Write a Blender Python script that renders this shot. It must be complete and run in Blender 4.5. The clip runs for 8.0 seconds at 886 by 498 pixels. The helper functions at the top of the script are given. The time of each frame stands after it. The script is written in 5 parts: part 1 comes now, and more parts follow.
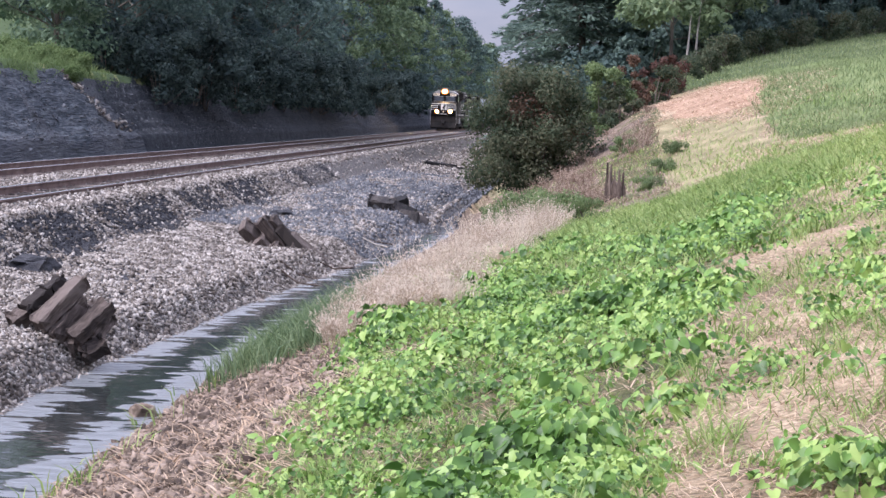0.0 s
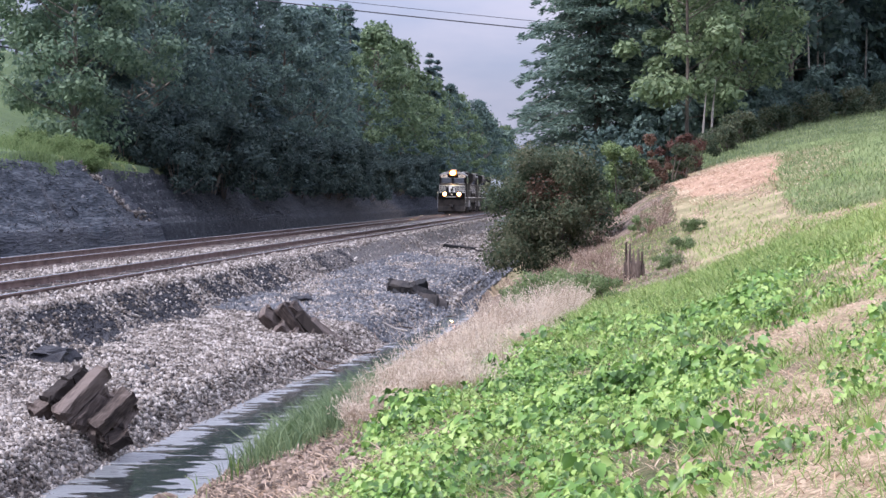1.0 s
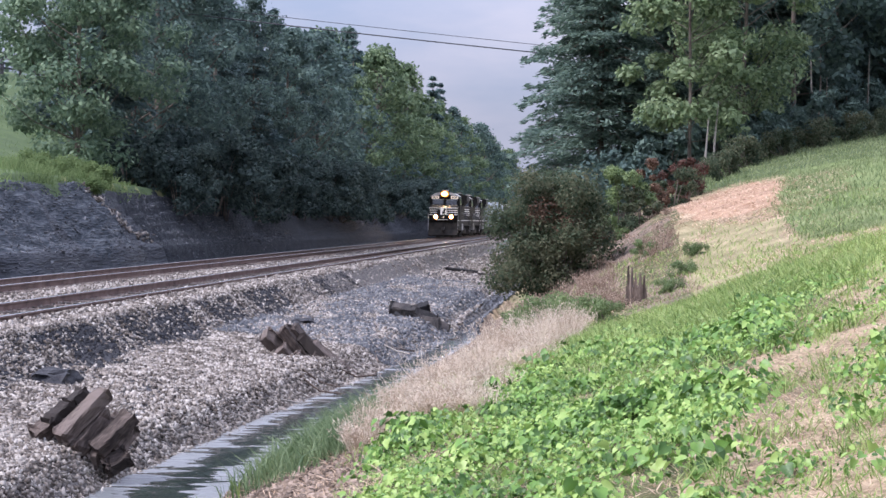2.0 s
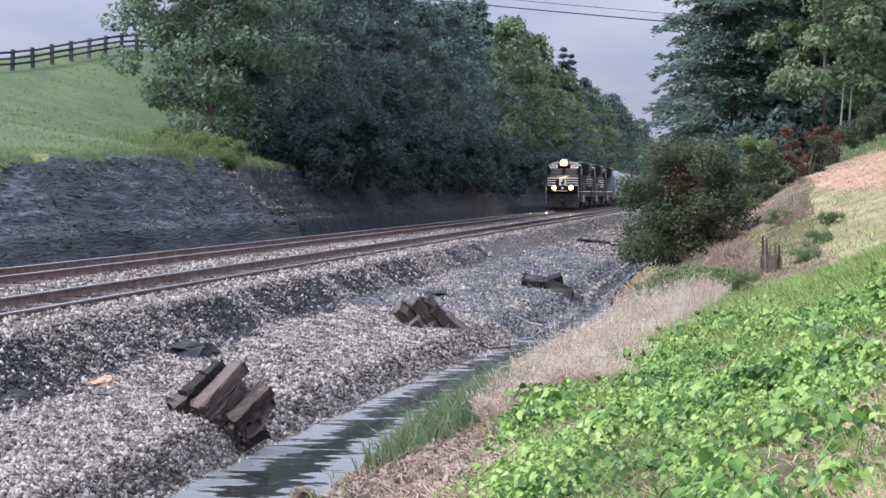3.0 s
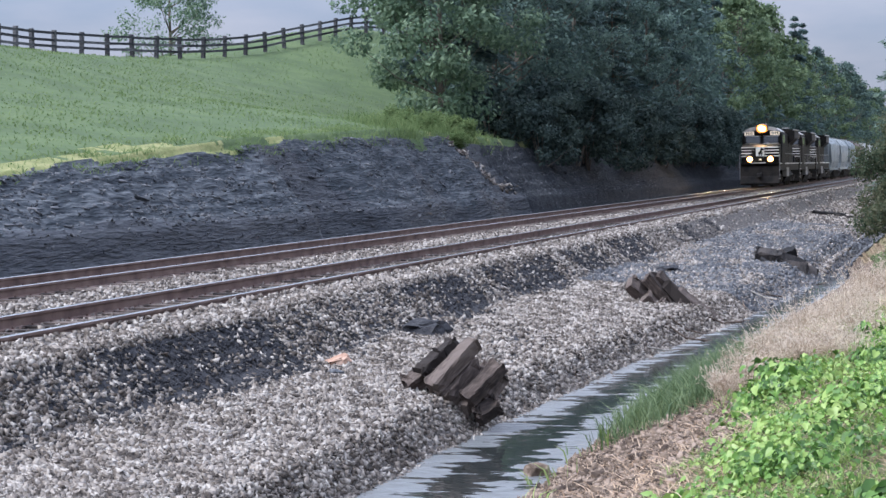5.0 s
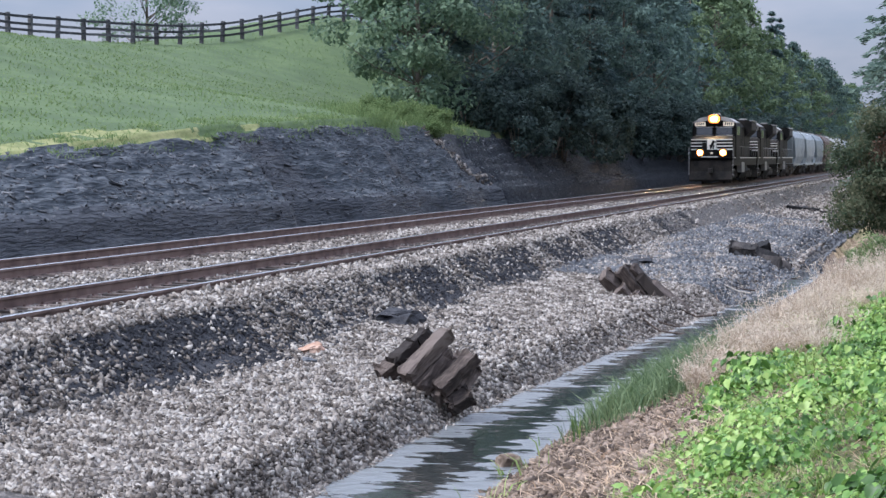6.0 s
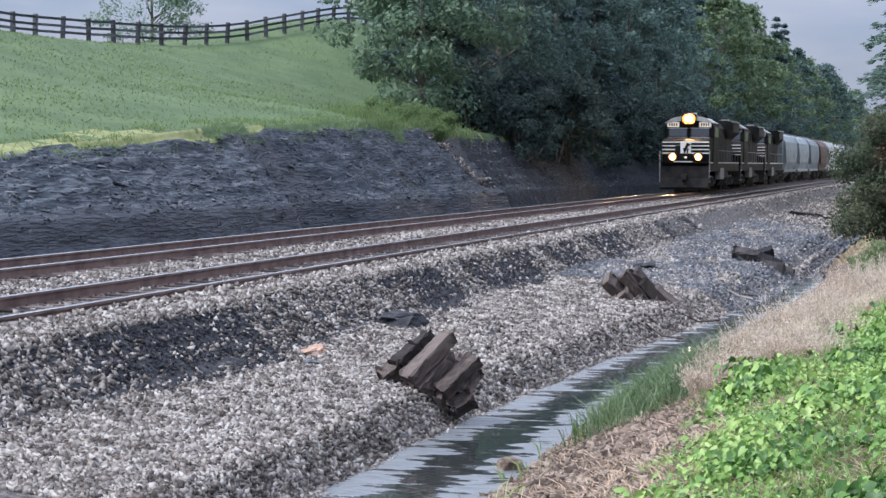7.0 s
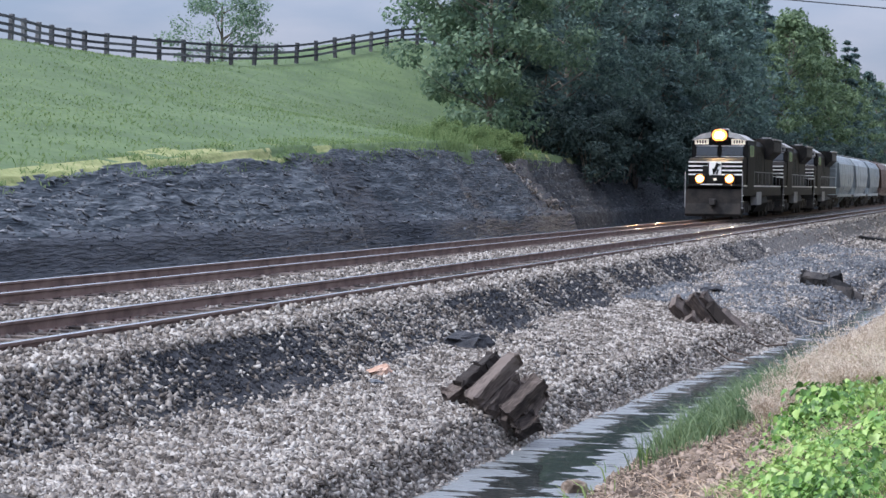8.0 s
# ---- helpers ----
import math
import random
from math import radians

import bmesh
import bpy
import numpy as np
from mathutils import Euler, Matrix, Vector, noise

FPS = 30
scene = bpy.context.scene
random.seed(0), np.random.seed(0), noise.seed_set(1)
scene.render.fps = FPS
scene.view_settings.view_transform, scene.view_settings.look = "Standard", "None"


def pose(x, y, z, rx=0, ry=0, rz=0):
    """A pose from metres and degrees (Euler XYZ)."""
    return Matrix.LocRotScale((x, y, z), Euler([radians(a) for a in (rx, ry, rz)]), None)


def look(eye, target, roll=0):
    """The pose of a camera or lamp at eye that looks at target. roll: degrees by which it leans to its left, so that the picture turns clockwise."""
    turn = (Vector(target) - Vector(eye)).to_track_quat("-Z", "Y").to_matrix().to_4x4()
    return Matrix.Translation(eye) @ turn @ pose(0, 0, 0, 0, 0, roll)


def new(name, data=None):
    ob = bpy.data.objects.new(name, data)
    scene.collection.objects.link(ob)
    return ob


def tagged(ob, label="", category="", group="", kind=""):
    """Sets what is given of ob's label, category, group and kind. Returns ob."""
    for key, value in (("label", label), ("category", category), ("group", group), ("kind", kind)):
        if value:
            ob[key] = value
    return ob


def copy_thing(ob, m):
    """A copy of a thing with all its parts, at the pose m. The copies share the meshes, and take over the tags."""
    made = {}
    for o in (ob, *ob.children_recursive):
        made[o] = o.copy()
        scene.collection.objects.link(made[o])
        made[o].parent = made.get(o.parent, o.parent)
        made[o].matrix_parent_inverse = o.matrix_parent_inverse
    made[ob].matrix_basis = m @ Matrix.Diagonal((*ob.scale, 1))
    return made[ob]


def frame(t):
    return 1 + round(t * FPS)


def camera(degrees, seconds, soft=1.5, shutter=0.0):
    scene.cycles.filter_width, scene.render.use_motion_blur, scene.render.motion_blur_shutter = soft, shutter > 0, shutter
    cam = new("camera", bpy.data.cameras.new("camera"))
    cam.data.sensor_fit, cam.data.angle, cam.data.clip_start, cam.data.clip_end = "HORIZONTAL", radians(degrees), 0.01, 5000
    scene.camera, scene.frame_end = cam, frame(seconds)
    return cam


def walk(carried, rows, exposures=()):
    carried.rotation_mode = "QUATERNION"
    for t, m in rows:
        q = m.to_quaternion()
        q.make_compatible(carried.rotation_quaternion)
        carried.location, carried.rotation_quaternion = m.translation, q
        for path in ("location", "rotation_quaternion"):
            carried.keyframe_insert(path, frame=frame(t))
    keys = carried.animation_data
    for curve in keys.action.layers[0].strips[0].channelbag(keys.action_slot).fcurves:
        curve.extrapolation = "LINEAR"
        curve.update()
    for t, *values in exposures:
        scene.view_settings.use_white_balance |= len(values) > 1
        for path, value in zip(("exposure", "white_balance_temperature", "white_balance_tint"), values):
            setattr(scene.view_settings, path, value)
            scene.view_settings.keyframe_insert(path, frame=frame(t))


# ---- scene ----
# ---- camera ----
cam = camera(25.58, 8.0, soft=1.5)
EYE_Z = 1.70
walk(cam, [
    (0, pose(0, 0, EYE_Z, 86.079, -1.599, 3.891)),
    (0.5, pose(0, 0, EYE_Z, 88.060, -0.125, 5.813)),
    (1, pose(0, 0, EYE_Z, 88.505, -0.372, 4.407)),
    (1.2, pose(0, 0, EYE_Z, 88.686, -0.929, 4.019)),
    (2.3, pose(0, 0, EYE_Z, 89.227, -0.193, 5.009)),
    (2.5, pose(0, 0, EYE_Z, 88.780, -0.031, 5.768)),
    (3, pose(0, 0, EYE_Z, 88.335, -0.028, 8.344)),
    (3.5, pose(0, 0, EYE_Z, 88.184, 0.287, 10.962)),
    (4, pose(0, 0, EYE_Z, 87.924, 0.953, 13.487)),
    (4.5, pose(0, 0, EYE_Z, 87.872, 1.335, 15.181)),
    (6, pose(0, 0, EYE_Z, 87.400, 0.311, 14.360)),
    (6.5, pose(0, 0, EYE_Z, 87.533, 0.114, 14.260)),
    (7, pose(0, 0, EYE_Z, 87.487, -0.152, 14.470)),
    (7.5, pose(0, 0, EYE_Z, 87.533, -0.532, 15.741)),
    (8, pose(0, 0, EYE_Z, 88.094, -0.632, 16.441)),
], exposures=[(0, 1.50, 5900, 22), (1, 1.56, 5850, 22), (2.5, 1.50, 5850, 19), (4, 1.43, 5750, 14), (8, 1.36, 5700, 12)])

# ---- world and sun ----
SUN_ELEV, SUN_ROT = 48.0, 241.0     # veiled sun over the pasture, behind the viewer


def build_world():
    w = bpy.data.worlds.new("sky")
    scene.world = w
    w.use_nodes = True
    nt = w.node_tree
    nt.nodes.clear()
    out = nt.nodes.new("ShaderNodeOutputWorld")
    bg = nt.nodes.new("ShaderNodeBackground")
    sky = nt.nodes.new("ShaderNodeTexSky")
    sky.sky_type = "NISHITA"
    sky.sun_disc = False
    sky.sun_elevation = radians(SUN_ELEV)
    sky.sun_rotation = radians(SUN_ROT)
    sky.air_density, sky.dust_density, sky.ozone_density = 1.0, 1.5, 1.5
    co = nt.nodes.new("ShaderNodeTexCoord")
    mp = nt.nodes.new("ShaderNodeMapping")
    mp.inputs["Scale"].default_value = (2.0, 2.0, 7.0)
    no = nt.nodes.new("ShaderNodeTexNoise")
    no.inputs["Scale"].default_value, no.inputs["Detail"].default_value, no.inputs["Roughness"].default_value = 2.2, 7, 0.55
    ra = nt.nodes.new("ShaderNodeValToRGB")
    ra.color_ramp.elements[0].position, ra.color_ramp.elements[1].position = 0.30, 0.68
    mx = nt.nodes.new("ShaderNodeMix")
    mx.data_type = "RGBA"
    cl = nt.nodes.new("ShaderNodeValToRGB")
    cl.color_ramp.elements[0].position, cl.color_ramp.elements[1].position = 0.36, 0.64
    cl.color_ramp.elements[0].color, cl.color_ramp.elements[1].color = (3.3, 3.75, 4.6, 1), (5.3, 5.2, 5.5, 1)
    li = nt.nodes.new("ShaderNodeMath")
    li.operation = "MULTIPLY_ADD"
    li.inputs[1].default_value, li.inputs[2].default_value = 0.2, 0.78
    nt.links.new(co.outputs["Generated"], mp.inputs[0])
    nt.links.new(mp.outputs[0], no.inputs["Vector"])
    nt.links.new(no.outputs[0], ra.inputs[0])
    nt.links.new(no.outputs[0], cl.inputs[0])
    nt.links.new(cl.outputs[0], mx.inputs[7])
    nt.links.new(ra.outputs[0], li.inputs[0])
    nt.links.new(li.outputs[0], mx.inputs[0])
    nt.links.new(sky.outputs[0], mx.inputs[6])
    # an overcast sky is brighter overhead than low down
    sp = nt.nodes.new("ShaderNodeSeparateXYZ")
    gr = nt.nodes.new("ShaderNodeMapRange")
    gr.inputs["From Min"].default_value, gr.inputs["From Max"].default_value = 0.05, 0.6
    gr.inputs["To Min"].default_value, gr.inputs["To Max"].default_value = 0.040, 0.145
    nt.links.new(co.outputs["Generated"], sp.inputs[0])
    nt.links.new(sp.outputs["Z"], gr.inputs["Value"])
    nt.links.new(gr.outputs[0], bg.inputs[1])
    nt.links.new(mx.outputs[2], bg.inputs[0])
    nt.links.new(bg.outputs[0], out.inputs[0])


build_world()
sun = new("sun", bpy.data.lights.new("sun", "SUN"))
sun.data.energy, sun.data.angle, sun.data.color = 1.75, radians(24), (1.0, 0.95, 0.88)
sun.matrix_world = look((-58, -32, 74), (0, 0, 0))


# ---- materials ----
def mat(name, ramp, scale=8.0, rough=0.85, metal=0.0, bump=0.3, fine=60.0, bump_dist=0.02, stain=0.25, stretch=(1, 1, 1), per="", spec=0.35, thin=0.0):
    """Two scales of noise through a colour ramp, with relief. ramp: colours from dark to light. per: object or island variation."""
    m = bpy.data.materials.new(name)
    m.use_nodes = True
    nt = m.node_tree
    b = nt.nodes["Principled BSDF"]
    geo = nt.nodes.new("ShaderNodeNewGeometry")
    tc = nt.nodes.new("ShaderNodeTexCoord")
    mp = nt.nodes.new("ShaderNodeMapping")
    mp.inputs["Scale"].default_value = stretch
    nt.links.new((tc.outputs["Object"] if per == "object" else geo.outputs["Position"]), mp.inputs[0])
    n1 = nt.nodes.new("ShaderNodeTexNoise")
    n1.inputs["Scale"].default_value, n1.inputs["Detail"].default_value = scale, 8
    n2 = nt.nodes.new("ShaderNodeTexNoise")
    n2.inputs["Scale"].default_value, n2.inputs["Detail"].default_value = fine, 4
    for n in (n1, n2):
        nt.links.new(mp.outputs[0], n.inputs["Vector"])
    ad = nt.nodes.new("ShaderNodeMath")
    ad.operation = "MULTIPLY_ADD"
    ad.inputs[1].default_value, ad.inputs[2].default_value = stain, -stain * 0.5
    nt.links.new(n2.outputs[0], ad.inputs[0])
    sm = nt.nodes.new("ShaderNodeMath")
    nt.links.new(n1.outputs[0], sm.inputs[0])
    nt.links.new(ad.outputs[0], sm.inputs[1])
    last = sm
    if per in ("island", "object"):
        rnd = geo.outputs["Random Per Island"] if per == "island" else nt.nodes.new("ShaderNodeObjectInfo").outputs["Random"]
        k = nt.nodes.new("ShaderNodeMath")
        k.operation = "MULTIPLY_ADD"
        k.inputs[1].default_value, k.inputs[2].default_value = 0.5, -0.25
        nt.links.new(rnd, k.inputs[0])
        last = nt.nodes.new("ShaderNodeMath")
        nt.links.new(sm.outputs[0], last.inputs[0])
        nt.links.new(k.outputs[0], last.inputs[1])
    cr = nt.nodes.new("ShaderNodeValToRGB")
    els = cr.color_ramp.elements
    while len(els) < len(ramp):
        els.new(0.5)
    for i, c in enumerate(ramp):
        els[i].position = 0.28 + 0.44 * i / max(1, len(ramp) - 1)
        els[i].color = (*c, 1)
    nt.links.new(last.outputs[0], cr.inputs[0])
    nt.links.new(cr.outputs[0], b.inputs["Base Color"])
    b.inputs["Roughness"].default_value = rough
    b.inputs["Metallic"].default_value = metal
    b.inputs["Specular IOR Level"].default_value = spec
    if thin:
        tl = nt.nodes.new("ShaderNodeBsdfTranslucent")
        mx = nt.nodes.new("ShaderNodeMixShader")
        mx.inputs[0].default_value = thin
        nt.links.new(cr.outputs[0], tl.inputs[0])
        nt.links.new(b.outputs[0], mx.inputs[1])
        nt.links.new(tl.outputs[0], mx.inputs[2])
        nt.links.new(mx.outputs[0], nt.nodes["Material Output"].inputs[0])
    if bump:
        bp = nt.nodes.new("ShaderNodeBump")
        bp.inputs["Strength"].default_value, bp.inputs["Distance"].default_value = bump, bump_dist
        nt.links.new(sm.outputs[0], bp.inputs["Height"])
        nt.links.new(bp.outputs[0], b.inputs["Normal"])
    return m


def glow(name, colour, strength):
    m = bpy.data.materials.new(name)
    m.use_nodes = True
    b = m.node_tree.nodes["Principled BSDF"]
    b.inputs["Base Color"].default_value = (*colour, 1)
    b.inputs["Emission Color"].default_value = (*colour, 1)
    b.inputs["Emission Strength"].default_value = strength
    return m


M = {}
# stone bed, its colour darkened for the shade in gaps between loose stones
M["ballast"] = mat("ballast", [(0.035, 0.032, 0.030), (0.09, 0.081, 0.075), (0.20, 0.182, 0.168)], 9, 0.9, fine=40, stain=0.8, bump=0.9, bump_dist=0.03)
M["shale"] = mat("shale", [(0.016, 0.023, 0.031), (0.044, 0.054, 0.066), (0.115, 0.126, 0.138)], 0.9, 0.85, fine=3.2, stain=1.1, bump=1.0, bump_dist=0.15, stretch=(1, 0.6, 4.5))
M["field"] = mat("field", [(0.056, 0.088, 0.036), (0.074, 0.112, 0.045), (0.098, 0.138, 0.056)], 0.35, 0.95, fine=2.2, stain=0.6, bump=0.4, bump_dist=0.08)
M["bank"] = mat("bank", [(0.095, 0.072, 0.04), (0.26, 0.195, 0.12), (0.44, 0.345, 0.235)], 1.1, 0.95, fine=24, stain=1.0, bump=0.9, bump_dist=0.03)
# cutting earth, its colour darkened with the shadow of the woods
M["earth_shaded"] = mat("earth_shaded", [(0.010, 0.014, 0.020), (0.023, 0.028, 0.036), (0.046, 0.050, 0.055)], 1.6, 0.95, fine=9, stain=1.1, bump=1.0, bump_dist=0.2)
M["wild"] = mat("wild", [(0.03, 0.05, 0.015), (0.06, 0.085, 0.03), (0.10, 0.12, 0.05)], 0.5, 0.95, fine=6, stain=0.6, bump=0.8, bump_dist=0.1)
M["fines"] = mat("fines", [(0.014, 0.015, 0.019), (0.032, 0.033, 0.039), (0.065, 0.064, 0.068)], 6, 0.95, fine=40, stain=0.8, bump=0.9, bump_dist=0.03)
M["mud"] = mat("mud", [(0.06, 0.045, 0.033), (0.15, 0.11, 0.08), (0.27, 0.205, 0.15)], 2.5, 0.95, fine=25, stain=0.9, bump=1.0, bump_dist=0.05)
M["clod"] = mat("clod", [(0.05, 0.036, 0.028), (0.14, 0.105, 0.078), (0.30, 0.235, 0.185)], 4, 0.95, fine=30, bump=0.3, bump_dist=0.01, per="island")
# soil under the weeds, with the shade between their leaves put into its colour
M["weed_soil_shade"] = mat("weed_soil_shade", [(0.035, 0.042, 0.014), (0.085, 0.085, 0.032), (0.18, 0.15, 0.08)], 2.5, 0.95, fine=25, stain=0.8, bump=1.0, bump_dist=0.05)
M["stick_pale"] = mat("stick_pale", [(0.13, 0.12, 0.10), (0.22, 0.20, 0.175), (0.33, 0.305, 0.27)], 6, 0.9, fine=30, bump=0.4, bump_dist=0.006, per="object")
M["hay"] = mat("hay", [(0.14, 0.125, 0.06), (0.22, 0.19, 0.10), (0.32, 0.265, 0.155)], 0.9, 0.95, fine=9, stain=0.7, bump=0.7, bump_dist=0.05)
M["lip_grass"] = mat("lip_grass", [(0.13, 0.15, 0.05), (0.195, 0.21, 0.08), (0.27, 0.265, 0.12)], 0.9, 0.95, fine=9, stain=0.7, bump=0.7, bump_dist=0.05)
M["straw"] = mat("straw", [(0.20, 0.12, 0.075), (0.33, 0.215, 0.14), (0.43, 0.295, 0.20)], 0.8, 0.95, fine=12, stain=0.7, bump=0.8, bump_dist=0.05, stretch=(1, 2.5, 1))
M["turf"] = mat("turf", [(0.085, 0.125, 0.036), (0.135, 0.18, 0.058), (0.20, 0.235, 0.095)], 0.5, 0.9, fine=9, stain=0.6, bump=0.7, bump_dist=0.06)
M["rail_side"] = mat("rail_side", [(0.085, 0.055, 0.048), (0.15, 0.10, 0.085), (0.205, 0.145, 0.125)], 3, 0.75, fine=50, bump=0.2, bump_dist=0.004)
M["rail_head"] = mat("rail_head", [(0.45, 0.44, 0.44), (0.62, 0.61, 0.61)], 2, 0.22, 1.0, fine=30, bump=0.05, bump_dist=0.002)
M["tie"] = mat("tie", [(0.022, 0.017, 0.015), (0.062, 0.047, 0.040), (0.135, 0.108, 0.094)], 5, 0.9, fine=45, stain=0.7, bump=0.8, bump_dist=0.015, stretch=(1, 0.2, 1), per="object")
M["leaf_light"] = mat("leaf_light", [(0.08, 0.125, 0.05), (0.135, 0.195, 0.075), (0.20, 0.265, 0.11)], 0.35, 0.6, fine=3, bump=0, per="island", thin=0.4)
M["leaf_rust"] = mat("leaf_rust", [(0.07, 0.042, 0.026), (0.12, 0.07, 0.045), (0.19, 0.12, 0.08)], 0.6, 0.7, fine=4, bump=0, per="island", thin=0.4)
M["leaf_red"] = mat("leaf_red", [(0.06, 0.032, 0.024), (0.10, 0.046, 0.034), (0.15, 0.078, 0.055)], 0.6, 0.7, fine=4, bump=0, per="island", thin=0.4)
M["leaf_bush"] = mat("leaf_bush", [(0.042, 0.066, 0.038), (0.078, 0.104, 0.058), (0.135, 0.138, 0.082)], 0.5, 0.9, fine=4, bump=0, per="island", thin=0.45)
M["leaf_weed"] = mat("leaf_weed", [(0.05, 0.115, 0.022), (0.15, 0.285, 0.055), (0.34, 0.47, 0.13)], 0.9, 0.42, fine=5, stain=0.6, bump=0, per="island", thin=0.28)
M["grass_green"] = mat("grass_green", [(0.105, 0.175, 0.04), (0.225, 0.325, 0.085), (0.37, 0.45, 0.165)], 0.8, 0.6, fine=5, bump=0, per="island", thin=0.4)
M["grass_turf"] = mat("grass_turf", [(0.12, 0.165, 0.07), (0.195, 0.25, 0.11), (0.29, 0.335, 0.17)], 0.6, 0.8, fine=3, bump=0, per="island", thin=0.4)
M["grass_field"] = mat("grass_field", [(0.115, 0.17, 0.07), (0.15, 0.21, 0.088), (0.195, 0.255, 0.11)], 0.3, 0.9, fine=2, bump=0, per="island", thin=0.5, spec=0.1)
M["grass_dry"] = mat("grass_dry", [(0.32, 0.25, 0.185), (0.58, 0.48, 0.375), (0.76, 0.66, 0.54)], 1.6, 0.85, fine=5, bump=0, per="island", thin=0.45)
M["reed"] = mat("reed", [(0.06, 0.105, 0.045), (0.12, 0.18, 0.08), (0.20, 0.265, 0.13)], 0.8, 0.6, fine=5, bump=0, per="island", thin=0.4)
M["litter"] = mat("litter", [(0.30, 0.20, 0.125), (0.52, 0.385, 0.265), (0.68, 0.54, 0.40)], 0.8, 0.85, fine=5, bump=0, per="island", thin=0.4)
M["stone"] = mat("stone", [(0.07, 0.06, 0.053), (0.14, 0.118, 0.10), (0.205, 0.186, 0.168), (0.27, 0.238, 0.208), (0.40, 0.37, 0.335)], 3, 0.9, fine=30, stain=0.2, bump=0.3, bump_dist=0.01, per="island", spec=0.2)
M["slate"] = mat("slate", [(0.042, 0.047, 0.056), (0.086, 0.092, 0.104), (0.155, 0.158, 0.166)], 2, 0.7, fine=14, stain=0.4, bump=0.5, bump_dist=0.02, per="island")
M["sandstone"] = mat("sandstone", [(0.22, 0.12, 0.08), (0.38, 0.24, 0.17), (0.45, 0.32, 0.25)], 4, 0.85, fine=30, bump=0.5, bump_dist=0.01, per="object")
M["fence_wood"] = mat("fence_wood", [(0.03, 0.031, 0.036), (0.065, 0.066, 0.074), (0.13, 0.13, 0.138)], 4, 0.85, fine=30, stain=0.6, bump=0.3, bump_dist=0.005, per="object")
M["rotten"] = mat("rotten", [(0.012, 0.012, 0.013), (0.028, 0.026, 0.026), (0.06, 0.052, 0.048)], 5, 0.95, fine=30, stain=0.6, bump=0.9, bump_dist=0.03, per="object")
M["brush"] = mat("brush", [(0.16, 0.11, 0.08), (0.31, 0.23, 0.17), (0.48, 0.38, 0.30)], 1.6, 0.9, fine=5, bump=0, per="island", thin=0.35)
# shale with the shade of the cliff's foot and recesses put into its colour
M["shale_shaded"] = mat("shale_shaded", [(0.010, 0.013, 0.019), (0.026, 0.031, 0.041), (0.06, 0.065, 0.075)], 0.9, 0.6, fine=3.2, stain=0.9, bump=1.0, bump_dist=0.15, stretch=(1, 0.6, 4.5))
M["dead_wood"] = mat("dead_wood", [(0.030, 0.021, 0.017), (0.08, 0.057, 0.045), (0.17, 0.13, 0.105)], 6, 0.9, fine=30, stain=0.6, bump=0.8, bump_dist=0.015, stretch=(1, 1, 0.2), per="object")
M["car_grey"] = mat("car_grey", [(0.19, 0.225, 0.25), (0.265, 0.305, 0.33), (0.36, 0.395, 0.415)], 0.9, 0.5, fine=8, stain=0.4, bump=0.05, bump_dist=0.003, per="object")
M["car_cream"] = mat("car_cream", [(0.28, 0.28, 0.27), (0.40, 0.40, 0.385), (0.50, 0.495, 0.47)], 0.9, 0.55, fine=8, stain=0.4, bump=0.05, bump_dist=0.003, per="object")
M["car_brown"] = mat("car_brown", [(0.05, 0.035, 0.03), (0.09, 0.06, 0.05), (0.13, 0.09, 0.075)], 0.9, 0.6, fine=8, stain=0.4, bump=0.05, bump_dist=0.003, per="object")
M["truck_steel"] = mat("truck_steel", [(0.03, 0.027, 0.025), (0.06, 0.054, 0.05), (0.10, 0.09, 0.08)], 3, 0.75, fine=20, bump=0.2, bump_dist=0.005, per="object")
M["box_grey"] = mat("box_grey", [(0.17, 0.165, 0.16), (0.26, 0.255, 0.25), (0.34, 0.335, 0.33)], 3, 0.6, fine=20, bump=0.1, bump_dist=0.004, per="object")
M["cab_roof"] = mat("cab_roof", [(0.24, 0.23, 0.22), (0.36, 0.35, 0.34), (0.46, 0.45, 0.44)], 3, 0.45, fine=20, bump=0.05, bump_dist=0.003, per="object")
M["glass"] = mat("glass", [(0.012, 0.015, 0.018), (0.02, 0.024, 0.028)], 2, 0.06, fine=10, bump=0, per="object", spec=0.7)
M["cable"] = mat("cable", [(0.03, 0.03, 0.034), (0.06, 0.06, 0.065)], 2, 0.6, fine=10, bump=0)
M["lamp_head"] = glow("lamp_head", (1.0, 0.66, 0.28), 420)
M["lamp_ditch"] = glow("lamp_ditch", (1.0, 0.66, 0.30), 260)
# orange glow added to the widened reflectors, standing in for the lamps' halo
M["lamp_halo"] = glow("lamp_halo", (1.0, 0.28, 0.04), 0.8)
M["lamp_small"] = glow("lamp_small", (1.0, 0.85, 0.65), 0.12)
M["leaf_dark"] = mat("leaf_dark", [(0.058, 0.094, 0.088), (0.094, 0.148, 0.130), (0.14, 0.205, 0.165)], 0.35, 0.7, fine=3, bump=0, per="island", thin=0.4)
M["leaf_pine"] = mat("leaf_pine", [(0.063, 0.102, 0.106), (0.099, 0.152, 0.146), (0.14, 0.20, 0.18)], 0.35, 0.7, fine=3, bump=0, per="island", thin=0.4)
M["leaf_mid"] = mat("leaf_mid", [(0.08, 0.125, 0.066), (0.14, 0.20, 0.105), (0.205, 0.275, 0.145)], 0.35, 0.65, fine=3, bump=0, per="island", thin=0.45)
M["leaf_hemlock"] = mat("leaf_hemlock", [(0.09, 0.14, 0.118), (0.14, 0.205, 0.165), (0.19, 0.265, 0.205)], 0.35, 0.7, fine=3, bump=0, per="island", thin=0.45)
